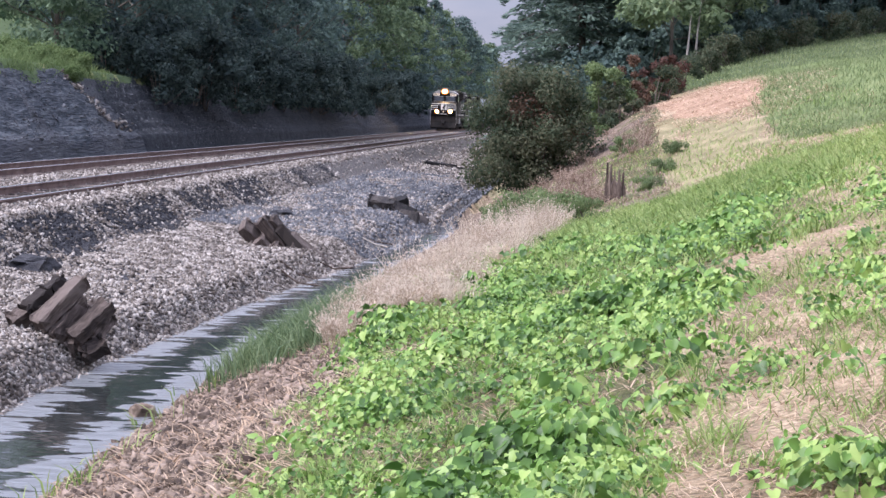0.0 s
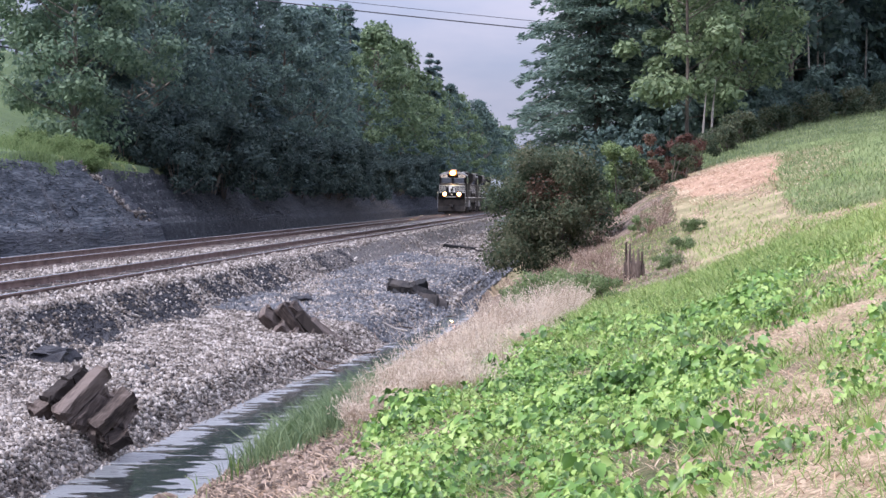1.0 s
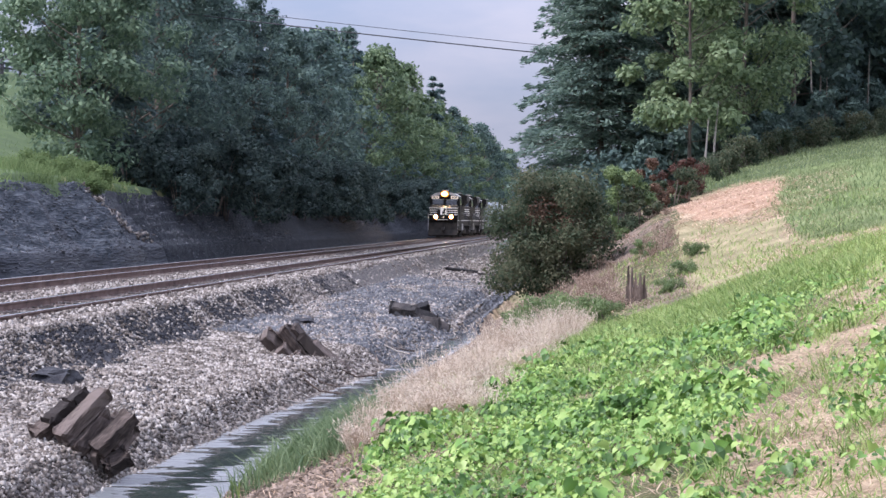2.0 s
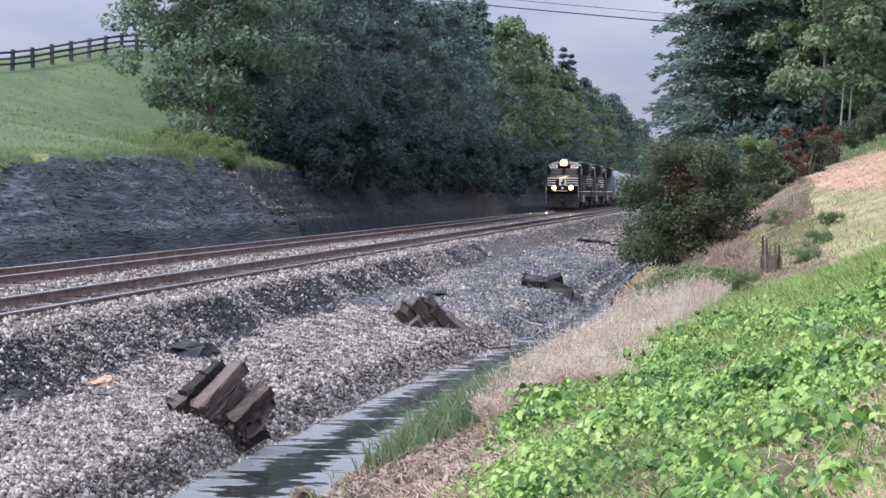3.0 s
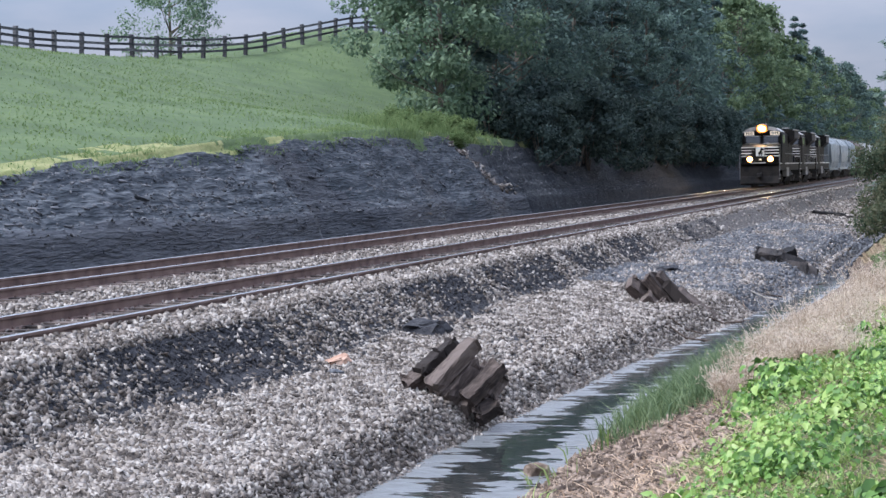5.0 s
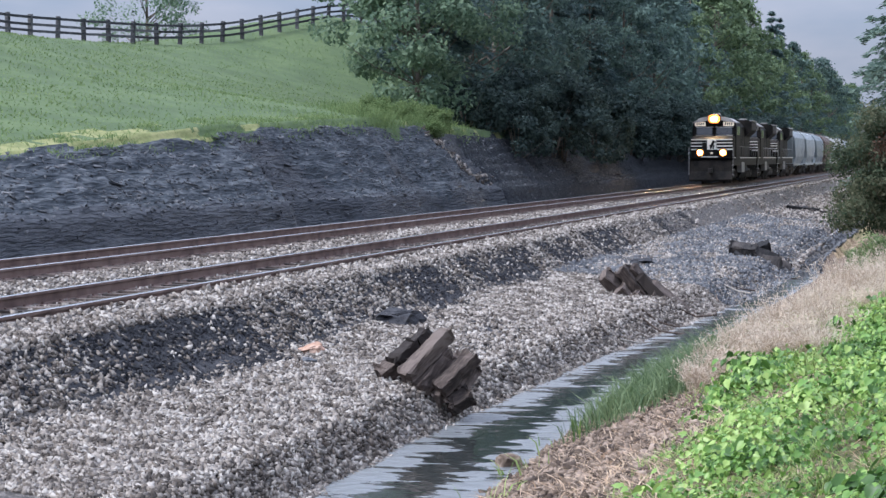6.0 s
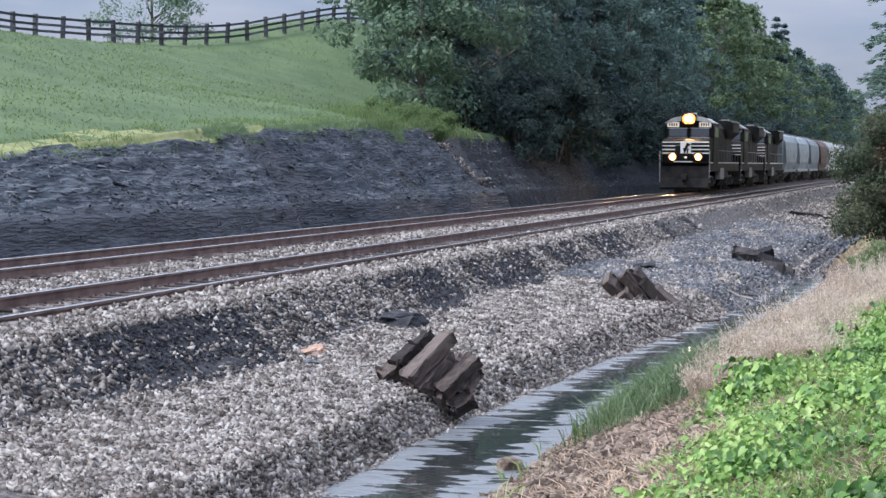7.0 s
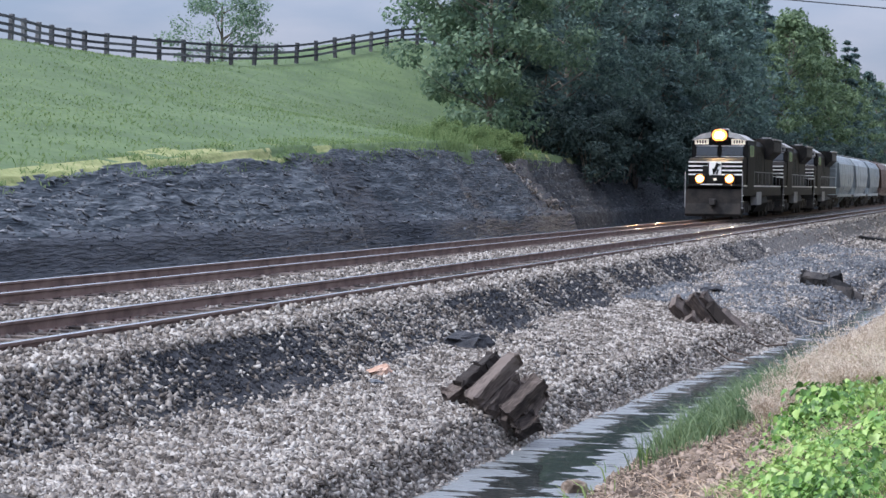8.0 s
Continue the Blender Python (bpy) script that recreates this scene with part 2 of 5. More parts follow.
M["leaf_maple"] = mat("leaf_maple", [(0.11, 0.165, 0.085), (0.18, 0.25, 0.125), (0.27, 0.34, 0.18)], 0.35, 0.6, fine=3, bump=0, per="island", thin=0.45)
M["leaf_edge"] = mat("leaf_edge", [(0.085, 0.14, 0.09), (0.145, 0.215, 0.14), (0.225, 0.305, 0.19)], 0.35, 0.65, fine=3, bump=0, per="island", thin=0.45)
# undergrowth leaves, a copy of leaf_dark with the woods' shade in its colour
M["leaf_shaded"] = mat("leaf_shaded", [(0.028, 0.046, 0.044), (0.05, 0.078, 0.07), (0.085, 0.12, 0.10)], 0.35, 0.8, fine=3, bump=0, per="island", thin=0.35)
M["bark"] = mat("bark", [(0.05, 0.04, 0.032), (0.13, 0.11, 0.09), (0.22, 0.19, 0.16)], 3, 0.9, fine=20, bump=0.8, bump_dist=0.02, stretch=(1, 1, 0.25))
M["paint_black"] = mat("paint_black", [(0.006, 0.006, 0.006), (0.011, 0.0105, 0.010), (0.026, 0.022, 0.019)], 1.5, 0.6, fine=12, bump=0.05, bump_dist=0.003, per="object", spec=0.12)
M["paint_white"] = mat("paint_white", [(0.62, 0.6, 0.56), (0.8, 0.79, 0.76)], 2, 0.5, fine=20, bump=0, per="object")


# ---- helpers of this scene ----
def part(name, bm, material, parent=None, label="", smooth=False):
    me = bpy.data.meshes.new(name)
    bm.to_mesh(me)
    bm.free()
    return mesh_part(name, me, material, parent, label, smooth)


def mesh_part(name, me, material, parent=None, label="", smooth=False):
    for m in (material if isinstance(material, (list, tuple)) else [material]):
        me.materials.append(m)
    if smooth:
        me.polygons.foreach_set("use_smooth", [True] * len(me.polygons))
    ob = new(name, me)
    if parent:
        ob.parent = parent
    if label:
        ob["label"] = label
    return ob


def empty(name, m, label, category, group=""):
    e = new(name)
    e.matrix_basis = m
    e.empty_display_size = 0.2
    return tagged(e, label, category, group)


def box(bm, cx, cy, cz, sx, sy, sz, bevel=0.0, rot=None, taper=(1, 1)):
    """A box by centre and size; taper narrows its top."""
    r = bmesh.ops.create_cube(bm, size=1.0)
    vs = r["verts"]
    for v in vs:
        k = v.co.z > 0
        v.co.x *= sx * (taper[0] if k else 1)
        v.co.y *= sy * (taper[1] if k else 1)
        v.co.z *= sz
    if rot is not None:
        bmesh.ops.transform(bm, matrix=rot, verts=vs)
    bmesh.ops.translate(bm, vec=(cx, cy, cz), verts=vs)
    if bevel:
        es = list({e for v in vs for e in v.link_edges})
        bmesh.ops.bevel(bm, geom=es, offset=bevel, segments=2, affect="EDGES", profile=0.7)
    return vs


def cyl(bm, a, b, r1, r2=None, seg=12, caps=True):
    a, b = Vector(a), Vector(b)
    d = b - a
    r = bmesh.ops.create_cone(bm, cap_ends=caps, segments=seg, radius1=r1, radius2=r1 if r2 is None else r2, depth=d.length)
    m = Matrix.Translation((a + b) / 2) @ d.to_track_quat("Z", "Y").to_matrix().to_4x4()
    bmesh.ops.transform(bm, matrix=m, verts=r["verts"])
    return r["verts"]


def extrude_profile(bm, pts, axis_a, axis_b, at0, at1):
    """Prism from a closed outline: pts are (a, b) on two axes, swept along the third."""
    third = 3 - axis_a - axis_b
    rings = []
    for at in (at0, at1):
        ring = []
        for a, b in pts:
            co = [0, 0, 0]
            co[axis_a], co[axis_b], co[third] = a, b, at
            ring.append(bm.verts.new(co))
        rings.append(ring)
    n = len(pts)
    for i in range(n):
        bm.faces.new((rings[0][i], rings[0][(i + 1) % n], rings[1][(i + 1) % n], rings[1][i]))
    bm.faces.new(rings[0][::-1])
    bm.faces.new(rings[1])
    bmesh.ops.recalc_face_normals(bm, faces=bm.faces)


def raw_mesh(name, verts, faces):
    """A mesh from numpy arrays; faces all of one size."""
    me = bpy.data.meshes.new(name)
    verts, faces = np.asarray(verts, np.float32), np.asarray(faces, np.int32)
    k = faces.shape[1]
    me.vertices.add(len(verts))
    me.vertices.foreach_set("co", verts.ravel())
    me.loops.add(faces.size)
    me.loops.foreach_set("vertex_index", faces.ravel())
    me.polygons.add(len(faces))
    me.polygons.foreach_set("loop_start", np.arange(0, faces.size, k, dtype=np.int32))
    me.polygons.foreach_set("loop_total", np.full(len(faces), k, np.int32))
    me.update(calc_edges=True)
    return me


rng = np.random.default_rng(7)


def smooth01(t):
    t = np.clip(t, 0, 1)
    return t * t * (3 - 2 * t)


_lat = rng.random((64, 64))


def wave(x, y, size, octaves=3):
    """Smooth value noise between -1 and 1."""
    x, y = np.asarray(x, float) / size, np.asarray(y, float) / size
    total, amp, norm = 0, 1.0, 0
    for o in range(octaves):
        i, j = np.floor(x).astype(int), np.floor(y).astype(int)
        u, v = x - i, y - j
        u, v = u * u * (3 - 2 * u), v * v * (3 - 2 * v)
        g = lambda a, b: _lat[a % 64, b % 64]
        total = total + amp * ((g(i, j) * (1 - u) + g(i + 1, j) * u) * (1 - v) + (g(i, j + 1) * (1 - u) + g(i + 1, j + 1) * u) * v)
        norm += amp
        amp, x, y = amp * 0.5, x * 2.03 + 17.3, y * 2.03 + 5.1
    return total / norm * 2 - 1


# ---- the lie of the land: y runs along the track, z = 0 at the rail tops ----
WATER_Z = -1.45
RAILS = (-10.10, -11.607, -14.60, -16.107)
TRACKS = (-10.853, -15.353)


def ditch_x(y):
    """The middle of the ditch."""
    return -4.92 + 1.35 * smooth01((np.asarray(y, float) - 19) / 36)


def ditch_w(y):
    """Half the width of the ditch: it narrows away from the camera."""
    return 0.70 - 0.38 * smooth01((np.asarray(y, float) - 18) / 24)


def lerp(x, xs, zs):
    return np.interp(x, xs, zs)


def cliff_top(y):
    return lerp(y, [-60, 20, 43, 62, 80, 95, 140, 400], [0.6, 0.9, 1.75, 2.9, 3.5, 3.3, 3.0, 3.0])


def height(x, y):
    x, y = np.broadcast_arrays(np.asarray(x, float), np.asarray(y, float))
    xc = ditch_x(y)
    # near side: ballast shoulder, gravel bench, ditch, bank
    d, hw = x - xc, ditch_w(y)
    bed = lerp(x, [-19.6, -18.9, -17.9, -10.35, -9.95, -9.15, -8.35], [-0.75, -0.6, -0.2, -0.2, -0.09, -0.13, -0.74])
    k = (x + 8.35) / np.maximum(xc - hw - 0.07 + 8.35, 0.5)
    bench = -0.74 - 0.30 * np.clip(k, 0, 0.82) / 0.82 - (0.44) * smooth01((k - 0.8) / 0.2)
    trough = -1.48 - 0.25 * np.exp(-(d / (0.68 * hw)) ** 2) + 0.36 * smooth01((y - 53) / 5)
    u = np.maximum(d - hw, 0)
    bank = -1.48 + lerp(u, [0, 2.3, 5.2, 9, 14, 30, 60, 300], [0, 0.98, 1.72, 2.85, 3.9, 6.0, 8.0, 10.0])
    bank = bank - 0.38 * np.exp(-((y - 43) / 14) ** 2) * smooth01(u / 2) * (1 - smooth01((u - 5) / 4))
    bank = bank + 1.75 * smooth01((y - 50) / 24) * smooth01((u - 1.2) / 5) + 0.07 * np.clip(y - 80, 0, 70) * smooth01((u - 3) / 6)
    z = np.where(x < -8.35, bed, np.where(d < -hw - 0.07, bench, np.where(d < hw, trough, bank)))
    # far side: rock cut, then the pasture hill
    top = cliff_top(y)
    e = -23.6 - x
    ledge = 0.42 + 0.10 * wave(y, 3.0, 7, 2)
    back = 0
    for at, deep, run in ((60.3, 1.6, 8), (76, 0.8, 6), (87, 0.8, 5)):
        lean = at + 0.5 * (-20.5 - x)
        back = back + deep * smooth01((y - lean) / 0.7) * (1 - smooth01((y - lean - 2.5) / run))
    x0, x = x, np.where((x < -19.6) & (x > -23.6), x + back * (1 - np.clip((-20.3 - x) / 3.1, 0, 1)), x)
    f0 = np.clip((-20.75 - x) / 2.85, 0, 1)
    rough = (0.30 * wave(y, x * 2.2 + 40, 2.2, 4) + 0.16 * wave(y * 0.6, x * 6 + 9, 1.1, 3)) * np.clip(f0 * (1 - f0) * 5, 0, 1)
    mid = np.clip(f0 * (1 - f0) * 4, 0, 1)
    terrace = 0.062 * np.sin(f0 * 40 + 2.5 * wave(y, x, 5, 2)) + 0.45 * wave(y, x * 0.4, 6.5, 2) * mid
    face = lerp(x, [-20.75, -20.55, -20.3, -20.05, -19.6], [1, 0.93, 0.25, 0.05, 0])
    cliff = np.where(x > -20.75, -0.75 + (ledge + 0.75) * face, ledge + (top - ledge) * (0.75 * f0 + 0.25 * smooth01(f0)) + rough + terrace)
    x = x0
    hill = top + lerp(e, [0, 10, 22, 26, 40, 400], [0, 1.7, 4.7, 5.3, 5.6, 7.0])
    hill = hill + (5.3 * np.exp(-((x + 43) / 15) ** 2 - ((y - 146) / 21) ** 2) + 0.6 * np.exp(-((x + 64) / 16) ** 2 - ((y - 108) / 20) ** 2)) * smooth01(e / 8)
    hill = hill + 0.07 * wave(x, y, 6, 3) * smooth01(e / 3)
    z = np.where(x < -19.6, cliff, z)
    z = np.where(x < -23.6, hill, z)
    z = z + np.where((x > -8.35) & (d < -hw - 0.07), 0.05 * wave(x, y, 1.3, 3), 0) + np.where(d > hw, 0.06 * wave(x, y, 1.7, 3) * smooth01(u / 0.6), 0)
    return z


def build_ground():
    xs = np.concatenate([np.linspace(-900, -120, 14), np.linspace(-110, -40, 36), np.linspace(-39, -24, 31), np.arange(-23.6, -19.5, 0.1),
                         np.linspace(-19.2, -10.5, 14), np.array([-10.35, -10.15, -9.95, -9.6, -9.3]), np.arange(-9.1, 8, 0.16), np.linspace(8.3, 40, 60), np.linspace(45, 900, 20)])
    ys = np.concatenate([np.linspace(-300, -10, 12), np.linspace(-5, 8, 14), np.arange(9, 60, 0.2), np.arange(60, 110, 0.3), np.arange(110.3, 130, 0.7), np.linspace(132, 300, 60), np.linspace(310, 2500, 24)])
    gx, gy = np.meshgrid(xs, ys)
    gz = height(gx, gy)
    v = np.stack([gx, gy, gz], -1).reshape(-1, 3)
    nx, ny = len(xs), len(ys)
    i = (np.arange(ny - 1)[:, None] * nx + np.arange(nx - 1)[None]).ravel()
    me = raw_mesh("ground", v, np.stack([i, i + 1, i + nx + 1, i + nx], -1))
    ob = mesh_part("ground", me, [M["ballast"], M["shale"], M["field"], M["bank"], M["earth_shaded"], M["wild"], M["fines"], M["straw"], M["turf"], M["hay"], M["mud"], M["weed_soil_shade"], M["shale_shaded"], M["lip_grass"]], smooth=True)
    c = (v[i] + v[i + nx + 1]) / 2
    slot = np.full(len(i), 3)
    slot[c[:, 0] < ditch_x(c[:, 1])] = 0
    lip = -23.3 + 0.5 * wave(c[:, 1], c[:, 0], 2.0)
    slot[c[:, 0] < -18.9] = 1
    # shade painted along the foot, in the set-back bays and towards the woods
    shade_edge = (-20.5 - c[:, 0]) + 0.35 * wave(c[:, 1], c[:, 0], 2.0, 3)
    slot[(c[:, 0] < -18.9) & ((shade_edge < 0.35) | ((c[:, 1] > 60.3 + 0.5 * shade_edge) & (c[:, 1] < 69.5 - 2.0 * shade_edge)) | ((c[:, 1] > 76.3 + 0.5 * shade_edge) & (c[:, 1] < 80.5 - shade_edge)) | (c[:, 1] > 87 + shade_edge))] = 12
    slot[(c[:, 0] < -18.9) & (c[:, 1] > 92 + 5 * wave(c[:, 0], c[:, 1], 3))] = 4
    slot[c[:, 0] < lip] = 2
    slot[(c[:, 0] < lip) & (c[:, 0] > -24.6 + 1.0 * wave(c[:, 1], c[:, 0] * 2, 1.6, 3)) & (wave(c[:, 0] * 2, c[:, 1] * 0.6, 1.5, 3) > -0.35 + 0.7 * smooth01((c[:, 1] - 46) / 30))] = 13
    slot[(c[:, 0] < -23) & (c[:, 1] > 158)] = 5
    slot[(c[:, 0] > 3) & (c[:, 1] > 84)] = 5
    px, py = c[:, 0], c[:, 1]
    dirty = wave(px, py, 2.5, 3)
    slot[(px > -9.05) & (px < -8.15 + 0.25 * dirty) & (dirty > -0.55) & (py < 60 + 12 * dirty)] = 6
    slot[(px > -8.3) & (px < -6.2) & (wave(px * 1.5, py * 0.6 + 9, 3.0, 3) > 0.38)] = 6
    slot[(px > ditch_x(py)) & (px < ditch_x(py) + 2.4 + 0.7 * dirty) & (py < 62)] = 10
    slot[(px > -8.2) & (px < ditch_x(py)) & (py > 47 + 5 * dirty) & (wave(px * 2, py * 0.35, 2.0, 3) > -0.2)] = 6
    # ground below the weeds takes the soil colour darkened with leaf shade
    weedy = (px > ditch_x(py) + 2.6) & (py < 36) & (px < lerp(py, [8, 15, 19, 23, 31, 36], [0.2, 0.7, 1.5, 2.8, 3.9, 4.2]) + 0.3 * dirty)
    slot[weedy] = 11
    mound = ((px - 5.6) / 2.9) ** 2 + ((py - 72) / 10) ** 2 + 0.35 * dirty
    slot[(mound < 1) & (px > 1.5)] = 7
    turf = (px > 5.6 + 0.5 * dirty + 0.12 * np.maximum(py - 62, 0)) & (py > 52 + 2 * dirty)
    slot[turf & (py < 86 + 3 * dirty)] = 8
    slot[(slot == 3) & (py > 37 + 2 * dirty) & (wave(px * 0.9, py * 0.35, 1.3, 4) > -0.12)] = 9
    rough = (px > ditch_x(py) + 0.9) & (px < 2.6 + 0.35 * dirty + 0.03 * (py - 60)) & (py > 41 + 2 * dirty) & (py < 100)
    slot[rough] = np.where(wave(px * 1.3, py * 0.5, 1.4, 3) > 0.02, 11, 10)[rough]
    me.polygons.foreach_set("material_index", slot.astype(np.int32))
    me.update()
    return tagged(ob, "gravel bench, rock cut, pasture hill and straw-covered bank", "ground", kind="structure")


build_ground()


def build_water():
    ys = np.arange(-20, 58, 0.4)
    off = np.linspace(-0.9, 0.9, 9)
    gx = ditch_x(ys)[:, None] + off[None]
    v = np.stack([gx, ys[:, None] + 0 * gx, np.full_like(gx, WATER_Z)], -1).reshape(-1, 3)
    i = (np.arange(len(ys) - 1)[:, None] * 9 + np.arange(8)[None]).ravel()
    me = raw_mesh("water", v, np.stack([i, i + 1, i + 10, i + 9], -1))
    edge = np.clip(np.abs(off + 0.04) / 0.5, 0, 1) ** 1.5 * 0.75
    me.attributes.new("ripple", "FLOAT", "POINT").data.foreach_set("value", np.tile(edge, len(ys)).astype(np.float32))
    m = bpy.data.materials.new("ditch_water")
    m.use_nodes = True
    nt = m.node_tree
    b = nt.nodes["Principled BSDF"]
    b.inputs["IOR"].default_value = 1.45
    g = nt.nodes.new("ShaderNodeNewGeometry")

    def ripples(scale, detail):
        mp = nt.nodes.new("ShaderNodeMapping")
        mp.inputs["Scale"].default_value = scale
        n = nt.nodes.new("ShaderNodeTexNoise")
        n.inputs["Scale"].default_value, n.inputs["Detail"].default_value = 1.0, detail
        nt.links.new(g.outputs["Position"], mp.inputs[0])
        nt.links.new(mp.outputs[0], n.inputs["Vector"])
        return n.outputs[0]

    # the shallow edges are ruffled in tongues, the middle lies calm
    at = nt.nodes.new("ShaderNodeAttribute")
    at.attribute_name = "ripple"
    amt = nt.nodes.new("ShaderNodeMath")
    amt.operation = "MULTIPLY_ADD"
    amt.inputs[1].default_value = 2.6
    nt.links.new(ripples((2.0, 4.6, 1.0), 4.0), amt.inputs[0])
    nt.links.new(at.outputs["Fac"], amt.inputs[2])
    ruffled = nt.nodes.new("ShaderNodeMapRange")
    ruffled.interpolation_type = "SMOOTHSTEP"
    ruffled.inputs["From Min"].default_value, ruffled.inputs["From Max"].default_value = 1.66, 1.78
    ruffled.inputs["To Min"].default_value, ruffled.inputs["To Max"].default_value = 0.10, 1.0
    nt.links.new(amt.outputs[0], ruffled.inputs["Value"])
    gloss = nt.nodes.new("ShaderNodeMapRange")
    gloss.inputs["From Min"].default_value = 0.10
    gloss.inputs["To Min"].default_value, gloss.inputs["To Max"].default_value = 0.03, 0.32
    nt.links.new(ruffled.outputs[0], gloss.inputs["Value"])
    nt.links.new(gloss.outputs[0], b.inputs["Roughness"])
    # the sky's pale reflection on the ruffled water, put into the base colour
    sky_sheen = nt.nodes.new("ShaderNodeMix")
    sky_sheen.data_type = "RGBA"
    sky_sheen.inputs[6].default_value, sky_sheen.inputs[7].default_value = (0.012, 0.016, 0.014, 1), (0.15, 0.16, 0.165, 1)
    nt.links.new(ruffled.outputs[0], sky_sheen.inputs[0])
    nt.links.new(sky_sheen.outputs[2], b.inputs["Base Color"])
    mul = nt.nodes.new("ShaderNodeMath")
    mul.operation = "MULTIPLY"
    nt.links.new(ripples((4.0, 6.0, 1.0), 2.0), mul.inputs[0])
    nt.links.new(ruffled.outputs[0], mul.inputs[1])
    bp = nt.nodes.new("ShaderNodeBump")
    bp.inputs["Strength"].default_value, bp.inputs["Distance"].default_value = 1.0, 0.05
    nt.links.new(mul.outputs[0], bp.inputs["Height"])
    nt.links.new(bp.outputs[0], b.inputs["Normal"])
    ob = mesh_part("water", me, m, smooth=True)
    return tagged(ob, "dark rippled water standing in the drainage ditch", "water", kind="structure")


build_water()

# ---- tracks ----
TRACK_Y0, TRACK_Y1 = -40, 700


def build_tracks():
    prof = [(-0.076, -0.185), (0.076, -0.185), (0.076, -0.172), (0.012, -0.155), (0.010, -0.052), (0.037, -0.042), (0.037, -0.008), (0.028, 0.0),
            (-0.028, 0.0), (-0.037, -0.008), (-0.037, -0.042), (-0.010, -0.052), (-0.012, -0.155), (-0.076, -0.172)]
    for n, tx in enumerate(TRACKS):
        tr = empty("railroad_track", pose(tx, 0, 0), "steel rails with polished heads and rusty brown sides on wooden ties", "railroad track", "two parallel tracks")
        tr["kind"] = "structure"
        for sx in (-0.7535, 0.7535):
            bm = bmesh.new()
            extrude_profile(bm, prof, 0, 2, TRACK_Y0, TRACK_Y1)
            r = part("rail", bm, [M["rail_side"], M["rail_head"]], tr)
            for p in r.data.polygons:
                if p.normal.z > 0.5 and p.center.z > -0.006:
                    p.material_index = 1
            r.location.x = sx


build_tracks()


# ---- leaves, blades and stones ----
def quads_from(p, a, b):
    """Rhombic leaves: centre p, half-axes a (long) and b (wide)."""
    v = np.stack([p - a, p + b * 0.9 + a * 0.1, p + a, p - b * 0.9 + a * 0.1], 1).reshape(-1, 3)
    return v, np.arange(len(v)).reshape(-1, 4)


def unit(v):
    return v / np.maximum(np.linalg.norm(v, axis=-1, keepdims=True), 1e-9)


def leaf_cloud(centres, radii, per, size, r, flat=0.65, droop=0.2):
    """Leaves in clumps: most of them near the clumps' skins."""
    n = len(centres) * per
    c, rad = np.repeat(centres, per, 0), np.repeat(radii, per)[:, None]
    d = unit(r.normal(size=(n, 3)))
    k = r.random((n, 1)) ** 0.33 * (0.85 + 0.35 * r.random((n, 1)))
    p = c + d * rad * k * np.array([1, 1, flat])
    nrm = unit(d * 0.7 + np.array([0, 0, 0.6]) + r.normal(size=(n, 3)) * 0.55)
    a = unit(np.cross(nrm, r.normal(size=(n, 3))) + np.array([0, 0, -droop]))
    b = np.cross(nrm, a)
    s = size * (0.6 + 0.8 * r.random((n, 1)))
    return quads_from(p, a * s, b * s * 0.62)


def tube(points, radii, seg=7):
    """A bent tapering tube as vertices and quads."""
    points = np.asarray(points, float)
    t = unit(np.gradient(points, axis=0))
    ref = np.array([0.31, 0.95, 0.07])
    u = unit(np.cross(t, ref))
    w = np.cross(t, u)
    an = np.linspace(0, 2 * np.pi, seg, endpoint=False)
    ring = u[:, None] * np.cos(an)[None, :, None] + w[:, None] * np.sin(an)[None, :, None]
    v = (points[:, None] + ring * np.asarray(radii)[:, None, None]).reshape(-1, 3)
    i, j = np.meshgrid(np.arange(len(points) - 1), np.arange(seg), indexing="ij")
    f = np.stack([i * seg + j, i * seg + (j + 1) % seg, (i + 1) * seg + (j + 1) % seg, (i + 1) * seg + j], -1).reshape(-1, 4)
    return v, f


def join(pieces):
    vs, fs, n = [], [], 0
    for v, f in pieces:
        vs.append(v)
        fs.append(f + n)
        n += len(v)
    return np.concatenate(vs), np.concatenate(fs)


